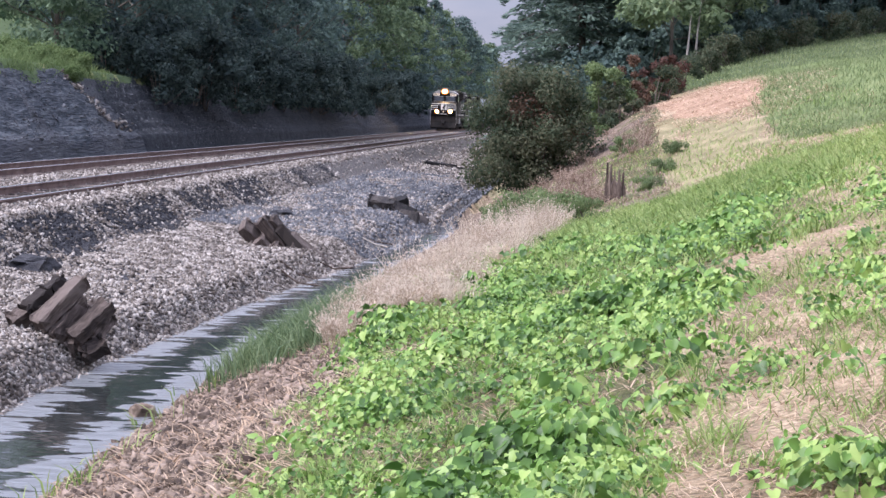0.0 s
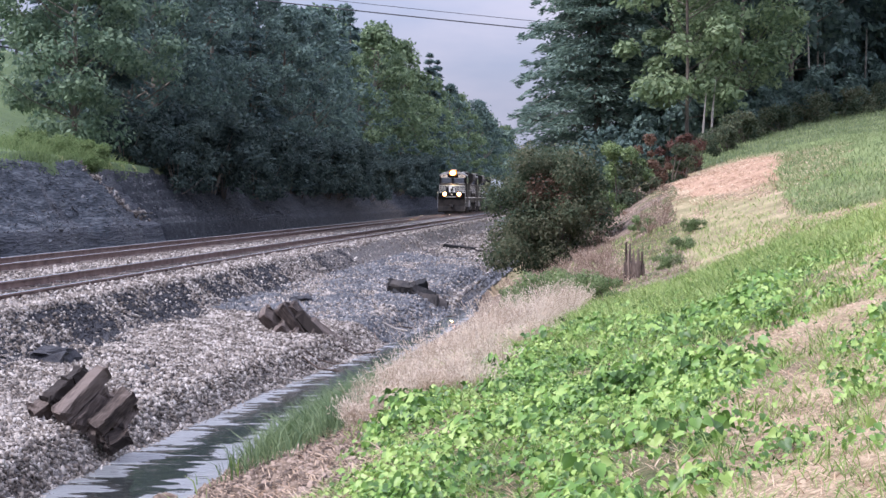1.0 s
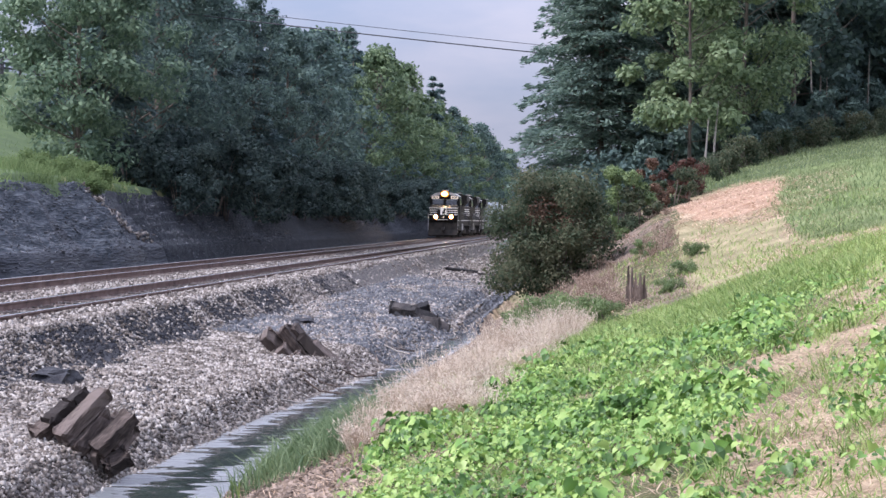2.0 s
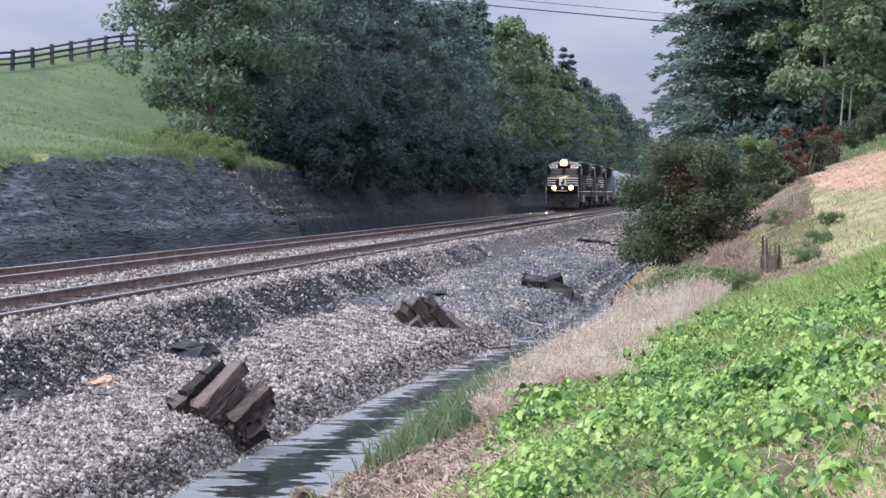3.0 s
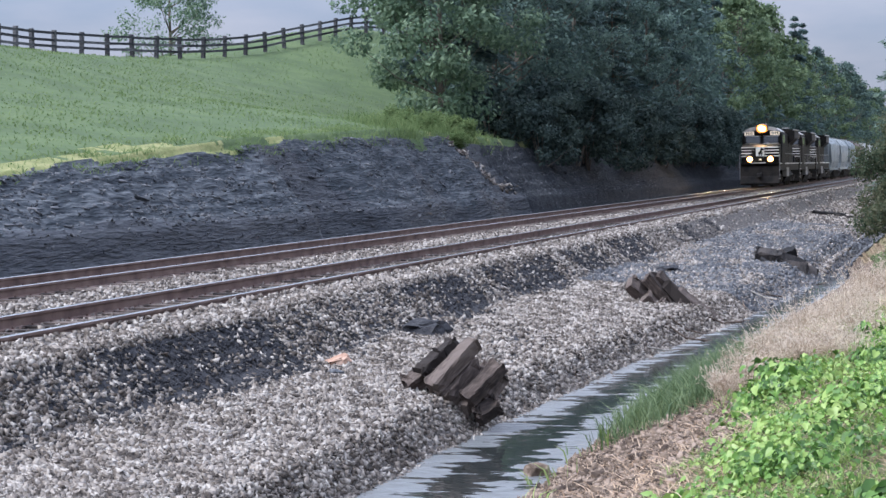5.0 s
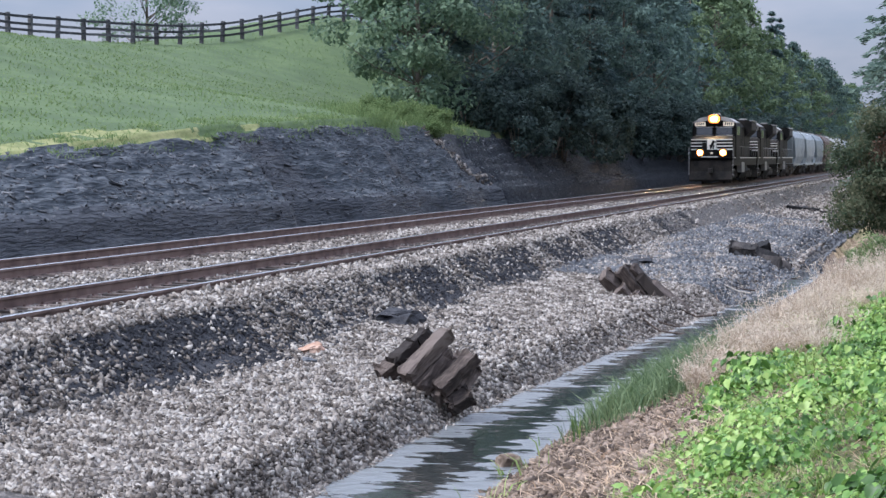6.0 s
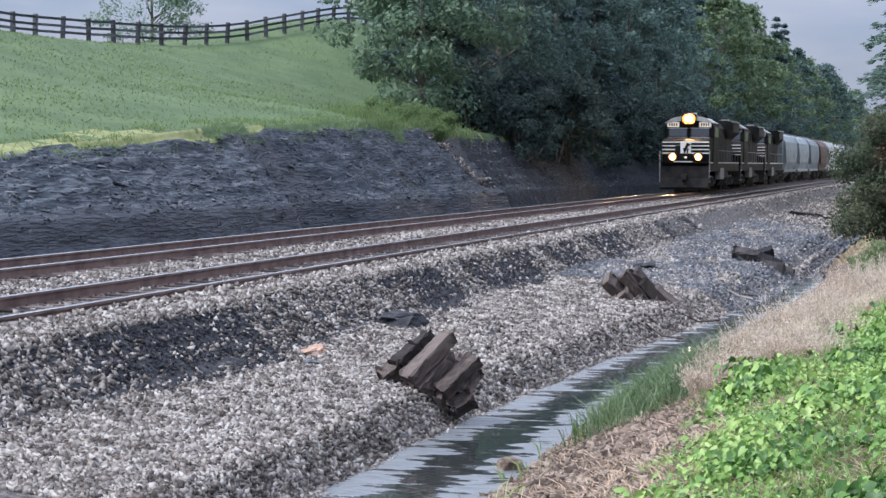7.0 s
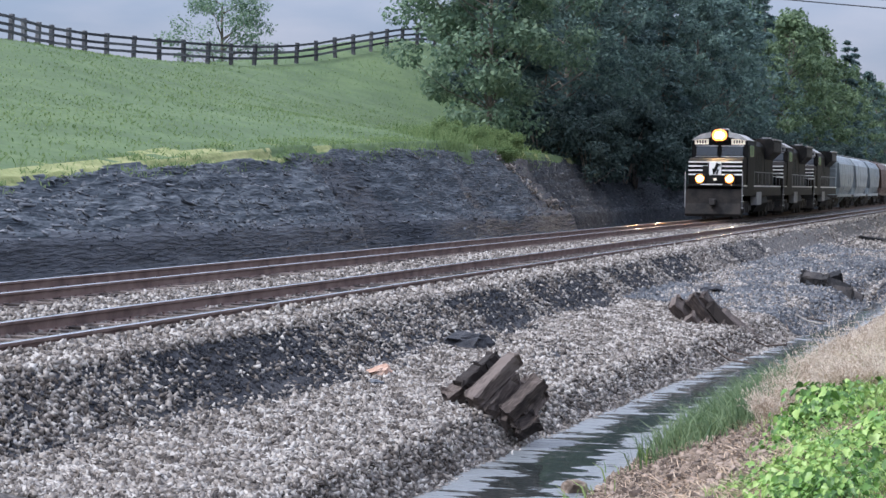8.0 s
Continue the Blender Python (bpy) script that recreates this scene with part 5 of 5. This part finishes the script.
    parts = dry_tufts(scatter(240, -2.2, 0.6, 47.5, 60, r, lambda x, y: smooth01((x - ditch_x(y) - 1.0) / 0.6) * (0.2 + 0.8 * (wave(x * 1.2, y * 0.5, 1.3, 2) > 0.0))), 0.2, 0.8, 40, r, 0.004)
    parts += dry_tufts(scatter(80, -0.6, 2.6, 60, 82, r, lambda x, y: 0.3 + 0.7 * (wave(x, y * 0.5, 1.2, 2) > 0.1)), 0.15, 0.8, 30, r, 0.006)
    q = scatter(5000, -2.0, 2.6, 46, 76, r, lambda x, y: smooth01((x - ditch_x(y) - 1.2) / 0.6) * (wave(x * 1.2, y * 0.5, 1.1, 3) > 0))
    parts.append(blades(q, 0.22, 0.009, r, 1.6, 0.6))
    v, f = join(parts)
    ob = mesh_part("dry_brush", raw_mesh("dry_brush", v, f), M["brush"])
    tagged(ob, "sparse reddish-brown dead weeds round the stump", "dry weeds", kind="stuff")
    parts = []
    q = scatter(100000, -3.2, 6.5, 7.5, 42, r, lambda x, y: 0.85 * (1 - 0.75 * lush(x, y)) * smooth01((x - ditch_x(y) - 1.9) / 0.5))
    parts.append(blades(q, 0.12, 0.0035, r, 2.8, 0.40))
    q = scatter(26000, -2.0, 9.0, 34, 64, r, lambda x, y: smooth01((x - ditch_x(y) - 1.6) / 0.5) * (0.12 + 0.5 * (wave(x, y * 0.4, 1.5, 3) < 0.0)))
    parts.append(blades(q, 0.20, 0.008, r, 2.4, 0.45))
    q = scatter(20000, 1.2, 9.2, 56, 85, r, lambda x, y: 1.0 * (((x - 5.6) / 3.5) ** 2 + ((y - 72) / 11.5) ** 2 + 0.4 * wave(x, y, 1.0, 3) < 1))
    parts.append(blades(q, 0.22, 0.012, r, 2.6, 0.35))
    q = scatter(3000, -4.1, -1.4, 11, 24, r, lambda x, y: smooth01((x - ditch_x(y) - 0.7) / 0.3) * (1 - lush(x, y)))
    parts.append(blades(q, 0.22, 0.005, r, 2.8, 0.35))
    v, f = join(parts)
    ob = mesh_part("mown_straw", raw_mesh("mown_straw", v, f), M["litter"])
    tagged(ob, "dry straw-coloured cut grass littering the bank", "dry grass", kind="stuff")
    # pasture tufts and the ragged lip of the cut
    lip = scatter(14000, -24.8, -22.9, 22, 100, r, lambda x, y: 0.12 + 0.88 * (wave(x * 1.4, y * 0.7, 1.5) > 0.08))
    slope = scatter(20000, -29.5, -23.2, 68, 96, r, lambda x, y: smooth01((y - 70 - (-x - 23) * 3) / 12) * (0.3 + 0.7 * (wave(x, y, 1.6) > -0.1)))
    hill = scatter(60000, -56, -24.5, 45, 150, r, lambda x, y: 0.35 + 0.65 * smooth01((wave(x, y * 0.6, 3.0, 4) + 0.25) / 0.5))
    v, f = join([blades(hill, (0.11 + 0.09 * wave(hill[:, 0], hill[:, 1], 2.2, 3)).clip(0.04, 0.20), 0.022, r, 1.2, 0.8), blades(lip, 0.22, 0.014, r, 1.2, 0.7), blades(slope, (0.5 + 0.4 * wave(slope[:, 0], slope[:, 1], 1.5, 2)).clip(0.15, 0.95), 0.014, r, 0.7)])
    ob = mesh_part("pasture_grass", raw_mesh("pasture_grass", v, f), M["grass_field"])
    tagged(ob, "uneven yellow-green pasture grass on the hill", "grass", kind="stuff")


build_ground_cover()


# ---- the train: local y runs back from the front coupler, z = 0 at the rail tops ----
WHEEL_R = 0.52


def wheelset(parent, y, rad=WHEEL_R):
    """Two wheels on an axle; its origin lies on the axle."""
    bm = bmesh.new()
    cyl(bm, (-0.9, 0, 0), (0.9, 0, 0), 0.08, seg=8)
    for sx in (-1, 1):
        cyl(bm, (sx * 0.68, 0, 0), (sx * 0.82, 0, 0), rad, rad * 0.985, 20)
        cyl(bm, (sx * 0.655, 0, 0), (sx * 0.685, 0, 0), rad + 0.025, rad + 0.025, 20)
        cyl(bm, (sx * 0.82, 0, 0), (sx * 0.88, 0, 0), 0.17, 0.13, 10)
        for k in range(4):
            a = k * math.pi / 2
            box(bm, sx * 0.83, 0.3 * math.cos(a), 0.3 * math.sin(a), 0.02, 0.07, 0.07)
    o = part("wheelset", bm, M["truck_steel"], parent)
    o.location = (0, y, rad)
    return o


def bogie(parent, y, axles, spacing, rad=WHEEL_R):
    """A truck's side frames and bolster with its axle boxes; returns the wheelsets."""
    half = spacing * (axles - 1) / 2
    bm = bmesh.new()
    for sx in (-1, 1):
        box(bm, sx * 1.03, y, 0.86, 0.16, 2 * half + 0.9, 0.22, 0.04)
        box(bm, sx * 1.03, y, 0.52, 0.14, 2 * half * 0.5, 0.18, 0.04)
        for k in range(axles):
            yy = y - half + k * spacing
            box(bm, sx * 1.05, yy, rad, 0.26, 0.36, 0.40, 0.04)
            cyl(bm, (sx * 1.12, yy + spacing * 0.36, 0.45), (sx * 1.12, yy + spacing * 0.36, 0.85), 0.10, seg=8)
    box(bm, 0, y, 0.85, 1.9, 0.5, 0.25)
    part("truck_frame", bm, M["truck_steel"], parent)
    return [wheelset(parent, y - half + k * spacing, rad) for k in range(axles)]


def simple(name, m, parent, *boxes, bevel=0.0, label=""):
    bm = bmesh.new()
    for b in boxes:
        box(bm, *b, bevel=bevel)
    return part(name, bm, m, parent, label)


def build_locomotive(label, lit):
    e = empty("locomotive", pose(0, 0, 0), label, "locomotive", "diesel locomotives")
    blk, wht = M["paint_black"], M["paint_white"]
    simple("underframe", blk, e, (0, 11.2, 1.50, 2.95, 20.6, 0.52), bevel=0.03)
    # pilot: a plow blade below the front plate
    bm = bmesh.new()
    extrude_profile(bm, [(0.55, 1.60), (0.42, 0.85), (0.18, 0.30), (0.26, 0.16), (0.62, 0.30), (0.80, 1.60)], 1, 2, -1.45, 1.45)
    part("pilot_plow", bm, blk, e)
    simple("coupler", M["truck_steel"], e, (0, 0.18, 0.92, 0.30, 0.5, 0.32), (0.1, -0.05, 0.92, 0.14, 0.22, 0.28), bevel=0.03)
    simple("front_platform", blk, e, (0, 0.75, 1.80, 2.9, 0.7, 0.09), bevel=0.01)
    simple("platform_edge", wht, e, (-0.1, 0.385, 1.84, 1.15, 0.03, 0.06), label="white platform edge")
    # nose with chamfered upper front
    bm = bmesh.new()
    extrude_profile(bm, [(1.12, 1.62), (1.02, 2.2), (1.06, 3.02), (1.42, 3.22), (2.9, 3.30), (2.9, 1.62)], 1, 2, -1.46, 1.46)
    for v in bm.verts:
        if v.co.y < 1.2:
            v.co.x *= 0.97
    bmesh.ops.bevel(bm, geom=list(bm.edges), offset=0.05, segments=2, affect="EDGES")
    part("nose", bm, blk, e)
    simple("nose_door", blk, e, (-0.35, 1.0, 2.25, 0.62, 0.05, 1.15), bevel=0.02)
    for z in (2.36, 2.58, 2.80, 3.02):
        for x0, x1 in ((-1.42, -0.34), (0.34, 1.42)):
            simple("stripe", wht, e, ((x0 + x1) / 2, 1.00, z, x1 - x0, 0.035, 0.075), label="white nose stripe")
    simple("emblem", wht, e, (0, 0.985, 2.70, 0.64, 0.03, 0.72), bevel=0.01, label="white nose emblem panel")
    bm = bmesh.new()
    for x, z, w, h, a in ((0.05, 2.72, 0.16, 0.5, 24), (-0.08, 2.52, 0.10, 0.3, -10), (0.16, 2.88, 0.26, 0.10, 20), (0.12, 2.50, 0.09, 0.28, 14)):
        box(bm, x, 0.962, z, w, 0.015, h, 0, Matrix.Rotation(radians(a), 4, "Y"))
    part("emblem_figure", bm, blk, e, "black emblem shape")
    # cab
    bm = bmesh.new()
    extrude_profile(bm, [(-1.50, 1.62), (-1.52, 3.9), (-1.40, 4.28), (-0.95, 4.52), (0.95, 4.52), (1.40, 4.28), (1.52, 3.9), (1.50, 1.62)], 0, 2, 2.45, 5.2)
    for v in bm.verts:
        if v.co.y < 3 and v.co.z > 3:
            v.co.y += (v.co.z - 3.3) * 0.18
    bmesh.ops.bevel(bm, geom=list(bm.edges), offset=0.04, segments=2, affect="EDGES")
    part("cab", bm, blk, e)
    for sx in (-1, 1):
        bm = bmesh.new()
        box(bm, sx * 0.68, 2.49, 3.62, 1.12, 0.05, 0.52, 0.03, Matrix.Rotation(radians(-10), 4, "X"))
        w = part("windshield", bm, M["glass"], e, "dark cab window glass")
        bm = bmesh.new()
        box(bm, sx * 0.68, 2.455, 3.33, 1.2, 0.05, 0.05)
        box(bm, sx * 0.68, 2.53, 3.90, 1.2, 0.05, 0.05)
        part("window_frame", bm, M["cab_roof"], w)
        for y in (3.5, 4.45):
            simple("side_window", M["glass"], e, (sx * 1.515, y, 3.65, 0.03, 0.75, 0.6), bevel=0.01)
        bm = bmesh.new()
        box(bm, sx * 0.98, 2.56, 4.12, 0.74, 0.10, 0.30, 0.02)
        nb = part("number_board", bm, M["lamp_small"] if lit else M["cab_roof"], e, "lit number board")
        simple("number_bars", blk, nb, *[(sx * 0.98 + (k - 1.5) * 0.14, 2.50, 4.12, 0.07, 0.012, 0.16) for k in range(4)])
        simple("grab_rail", M["box_grey"], e, (sx * 1.50, 0.52, 1.55, 0.04, 0.04, 1.9))
        for y, z, d in ((0.75, 0.62, 0.5), (0.78, 0.95, 0.44), (0.8, 1.28, 0.40)):
            simple("step", wht if sx > 0 else blk, e, (sx * 1.36, y, z, 0.30, d, 0.05))
        h = simple("ditch_light", blk, e, (sx * 0.78, 0.94, 2.13, 0.5, 0.24, 0.5), bevel=0.05)
        bm = bmesh.new()
        cyl(bm, (sx * 0.78, 0.83, 2.13), (sx * 0.78, 0.80, 2.13), 0.24, 0.22, 20)
        part("reflector", bm, M["lamp_halo"] if lit else M["glass"], h, "reflector disc glowing orange as the lamp's halo" if lit else "")
        bm = bmesh.new()
        cyl(bm, (sx * 0.78, 0.80, 2.13), (sx * 0.78, 0.77, 2.13), 0.13, 0.11, 20)
        part("lens", bm, M["lamp_ditch"] if lit else M["glass"], h, "glowing warm lamp lens" if lit else "")
    simple("class_light", M["lamp_small"] if lit else M["glass"], e, (0, 0.96, 2.10, 0.16, 0.05, 0.12), bevel=0.02)
    # roof cap and headlight
    bm = bmesh.new()
    extrude_profile(bm, [(-1.50, 4.22), (-1.0, 4.52), (-0.35, 4.66), (0.35, 4.66), (1.0, 4.52), (1.50, 4.22), (1.46, 4.18), (0, 4.44), (-1.46, 4.18)], 0, 2, 2.42, 5.3)
    part("cab_roof", bm, M["cab_roof"], e, "pale weathered cab roof")
    bm = bmesh.new()
    box(bm, 0, 2.50, 4.46, 0.92, 0.34, 0.62, 0.12)
    hl = part("headlight", bm, blk, e)
    for sx in (-1, 1):
        bm = bmesh.new()
        cyl(bm, (sx * 0.10, 2.33, 4.46), (sx * 0.10, 2.29 - 0.004 * sx, 4.46), 0.31, 0.29, 24)
        part("reflector", bm, M["lamp_halo"] if lit else M["glass"], hl, "reflector disc glowing orange as the lamp's halo" if lit else "")
        bm = bmesh.new()
        cyl(bm, (sx * 0.075, 2.285 - 0.003 * sx, 4.46), (sx * 0.075, 2.25, 4.46), 0.13, 0.11, 20)
        part("lens", bm, M["lamp_head"] if lit else M["glass"], hl, "glowing warm headlight lens" if lit else "")
    bm = bmesh.new()
    for k in range(3):
        cyl(bm, (-0.2 + 0.2 * k, 4.3, 4.75), (-0.2 + 0.2 * k, 3.85, 4.78), 0.04, 0.11, 10)
    box(bm, 0, 4.3, 4.70, 0.6, 0.1, 0.12)
    part("horn", bm, M["cab_roof"], e)
    # long hood
    bm = bmesh.new()
    extrude_profile(bm, [(-0.98, 1.6), (-0.98, 4.05), (-0.72, 4.36), (0.72, 4.36), (0.98, 4.05), (0.98, 1.6)], 0, 2, 5.2, 16.2)
    part("engine_hood", bm, blk, e)
    for k in range(9):
        for sx in (-1, 1):
            simple("hood_door", blk, e, (sx * 0.995, 6.0 + k * 1.12, 2.75, 0.03, 0.96, 1.75), bevel=0.012)
    simple("dynamic_brake_box", blk, e, (0, 6.6, 3.85, 2.7, 2.2, 0.95), bevel=0.06)
    simple("exhaust_stack", M["truck_steel"], e, (0, 11.6, 4.48, 0.8, 1.3, 0.26), bevel=0.03)
    bm = bmesh.new()
    extrude_profile(bm, [(-1.0, 1.6), (-1.0, 3.35), (-1.50, 3.80), (-1.50, 4.42), (-1.38, 4.55), (1.38, 4.55), (1.50, 4.42), (1.50, 3.80), (1.0, 3.35), (1.0, 1.6)], 0, 2, 16.2, 21.3)
    part("radiator_cab", bm, blk, e)
    for sx in (-1, 1):
        # pale strip along the roof edge, where the light it catches is painted
        simple("radiator_edge", M["cab_roof"], e, (sx * 1.44, 18.75, 4.52, 0.22, 5.1, 0.09), bevel=0.02, label="pale strip for the light caught by the radiator roof edge")
        simple("radiator_grille", M["truck_steel"], e, (sx * 1.505, 18.7, 4.1, 0.02, 4.6, 0.5))
        simple("sill_stripe", wht, e, (sx * 1.485, 11.2, 1.78, 0.03, 20.0, 0.07), label="white sill stripe")
        bm = bmesh.new()
        cyl(bm, (sx * 1.47, 5.4, 2.55), (sx * 1.47, 20.9, 2.55), 0.022, seg=6)
        for k in range(8):
            cyl(bm, (sx * 1.47, 5.6 + k * 2.15, 1.6), (sx * 1.47, 5.6 + k * 2.15, 2.56), 0.02, seg=6)
        part("handrail", bm, M["box_grey"], e)
        simple("battery_box", M["box_grey"], e, (sx * 1.32, 8.2, 1.10, 0.36, 2.6, 0.72), bevel=0.03, label="grey equipment box under the frame")
        for z, d in ((0.62, 0.5), (0.95, 0.44)):
            simple("rear_step", blk, e, (sx * 1.36, 21.2, z, 0.3, d, 0.05))
    bm = bmesh.new()
    extrude_profile(bm, [(-1.30, 1.25), (-1.42, 0.85), (-1.1, 0.34), (1.1, 0.34), (1.42, 0.85), (1.30, 1.25)], 0, 2, 8.6, 14.2)
    part("fuel_tank", bm, blk, e)
    # the unit is 18.5 m long over its couplers: draw the hood in behind the cab
    for o in e.children_recursive:
        for v in o.data.vertices:
            if v.co.y > 5.2:
                v.co.y = 5.2 + (v.co.y - 5.2) * 0.775
    return e, bogie(e, 3.9, 3, 1.70) + bogie(e, 14.6, 3, 1.70)


def build_hopper(label, paint):
    """A covered hopper with rounded sides, sloped ends, discharge bays and a roof walk."""
    e = empty("covered_hopper", pose(0, 0, 0), label, "rail car", "covered hopper cars")
    prof = [(-1.25, 1.15), (-1.52, 1.9), (-1.56, 2.9), (-1.48, 3.7), (-1.1, 4.25), (-0.5, 4.48), (0.5, 4.48), (1.1, 4.25), (1.48, 3.7), (1.56, 2.9), (1.52, 1.9), (1.25, 1.15)]
    bm = bmesh.new()
    extrude_profile(bm, prof, 0, 2, 1.0, 14.6)
    for v in bm.verts:
        if v.co.z < 1.5:
            v.co.y = 3.2 if v.co.y < 7 else 12.4
        elif v.co.z < 2.2:
            v.co.y = 2.0 if v.co.y < 7 else 13.6
    part("body", bm, paint, e)
    for k in range(7):
        bm = bmesh.new()
        ring = [(x * 1.012, z) for x, z in prof]
        extrude_profile(bm, ring, 0, 2, 2.2 + k * 1.85, 2.28 + k * 1.85)
        part("rib", bm, paint, e)
    for sx in (-1.3, 1.3):
        simple("sill", paint, e, (sx, 7.8, 1.12, 0.18, 14.6, 0.22), bevel=0.01)
    for k in range(3):
        bm = bmesh.new()
        box(bm, 0, 4.4 + k * 3.4, 0.78, 2.3, 2.6, -0.7, 0.0, None, (0.5, 0.35))
        part("discharge_bay", bm, paint, e)
    simple("roof_walk", M["box_grey"], e, (0, 7.8, 4.56, 0.9, 13.4, 0.05))
    for k in range(5):
        bm = bmesh.new()
        cyl(bm, (0.0, 2.6 + k * 2.6, 4.46), (0.0, 2.6 + k * 2.6, 4.64), 0.38, 0.36, 14)
        part("hatch", bm, paint, e)
    for yy in (0.55, 15.05):
        simple("end_platform", M["truck_steel"], e, (0, yy, 1.1, 2.8, 0.9, 0.14), bevel=0.01)
        for sx in (-1, 1):
            bm = bmesh.new()
            box(bm, sx * 1.3, yy, 2.5, 0.06, 0.06, 2.7)
            for k in range(7):
                box(bm, sx * 1.12, yy, 1.4 + k * 0.38, 0.42, 0.04, 0.04)
            part("ladder", bm, paint, e)
        simple("coupler", M["truck_steel"], e, (0, yy + (-0.6 if yy < 7 else 0.6), 0.9, 0.28, 0.7, 0.28))
    return e, bogie(e, 2.3, 2, 1.75, 0.46) + bogie(e, 13.3, 2, 1.75, 0.46)


lead_unit, lead_wheels = build_locomotive("black diesel locomotive, white nose stripes, headlights on", True)
TRAIN = [(lead_unit, 0.0, lead_wheels, WHEEL_R)]
trail_unit, trail_wheels = build_locomotive("second black diesel locomotive coupled behind, lamps off", False)
TRAIN.append((trail_unit, 18.6, trail_wheels, WHEEL_R))
rear_unit, rear_wheels = build_locomotive("third black diesel locomotive ahead of the hopper cars", False)
TRAIN.append((rear_unit, 37.2, rear_wheels, WHEEL_R))
CARS = ("car_grey", "car_grey", "car_grey", "car_brown", "car_cream", "car_cream", "car_grey", "car_brown", "car_grey")
for n, k in enumerate(CARS):
    words = {"car_grey": "pale grey covered hopper car with ribbed rounded sides", "car_brown": "dark brown covered hopper car with ribbed sides", "car_cream": "off-white covered hopper car with ribbed rounded sides"}
    car, sets = build_hopper(words[k], M[k])
    TRAIN.append((car, 56.4 + 16.4 * n, sets if n < 3 else [], 0.46))


# ---- ties under the rails ----
def build_ties():
    bm = bmesh.new()
    box(bm, 0, 0, -0.265, 2.6, 0.23, 0.18, 0.012)
    tie = bpy.data.meshes.new("tie")
    bm.to_mesh(tie)
    bm.free()
    tie.materials.append(M["tie"])
    bm = bmesh.new()
    for sx in (-1, 1):
        box(bm, sx * 0.7535, 0, -0.176, 0.36, 0.2, 0.02)
        for dx in (-0.1, 0.1):
            box(bm, sx * 0.7535 + dx, 0.05, -0.155, 0.03, 0.03, 0.04)
    plate = bpy.data.meshes.new("tie_plate")
    bm.to_mesh(plate)
    bm.free()
    plate.materials.append(M["rail_side"])
    r = random.Random(8)
    tracks = [o for o in bpy.data.objects if o.name.startswith("railroad_track")]
    for tr in tracks:
        for k in range(220):
            y = 14 + k * 0.53
            t = new("tie", tie)
            t.parent = tr
            t.matrix_basis = pose(r.uniform(-.03, .03), y, 0.012 + r.uniform(-.006, .006), 0, 0, r.uniform(-.6, .6))
            p = new("tie_plate", plate)
            p.parent = tr
            p.location = (0, y, 0)


build_ties()


# ---- movement ----
TRAIN_Y = ((0, 225.6), (2, 195.7), (4, 164.8), (6, 133.2), (8, 101.6))


def motions():
    for ob, back, sets, rad in TRAIN:
        walk(ob, [(t, pose(TRACKS[1], y + back, 0)) for t, y in TRAIN_Y])
        for w in sets:
            y, step = w.location.y, 15.3 / 30 / rad
            walk(w, [(k / 30, pose(0, y, rad, math.degrees(step * k) % 360)) for k in range(241)])


motions()
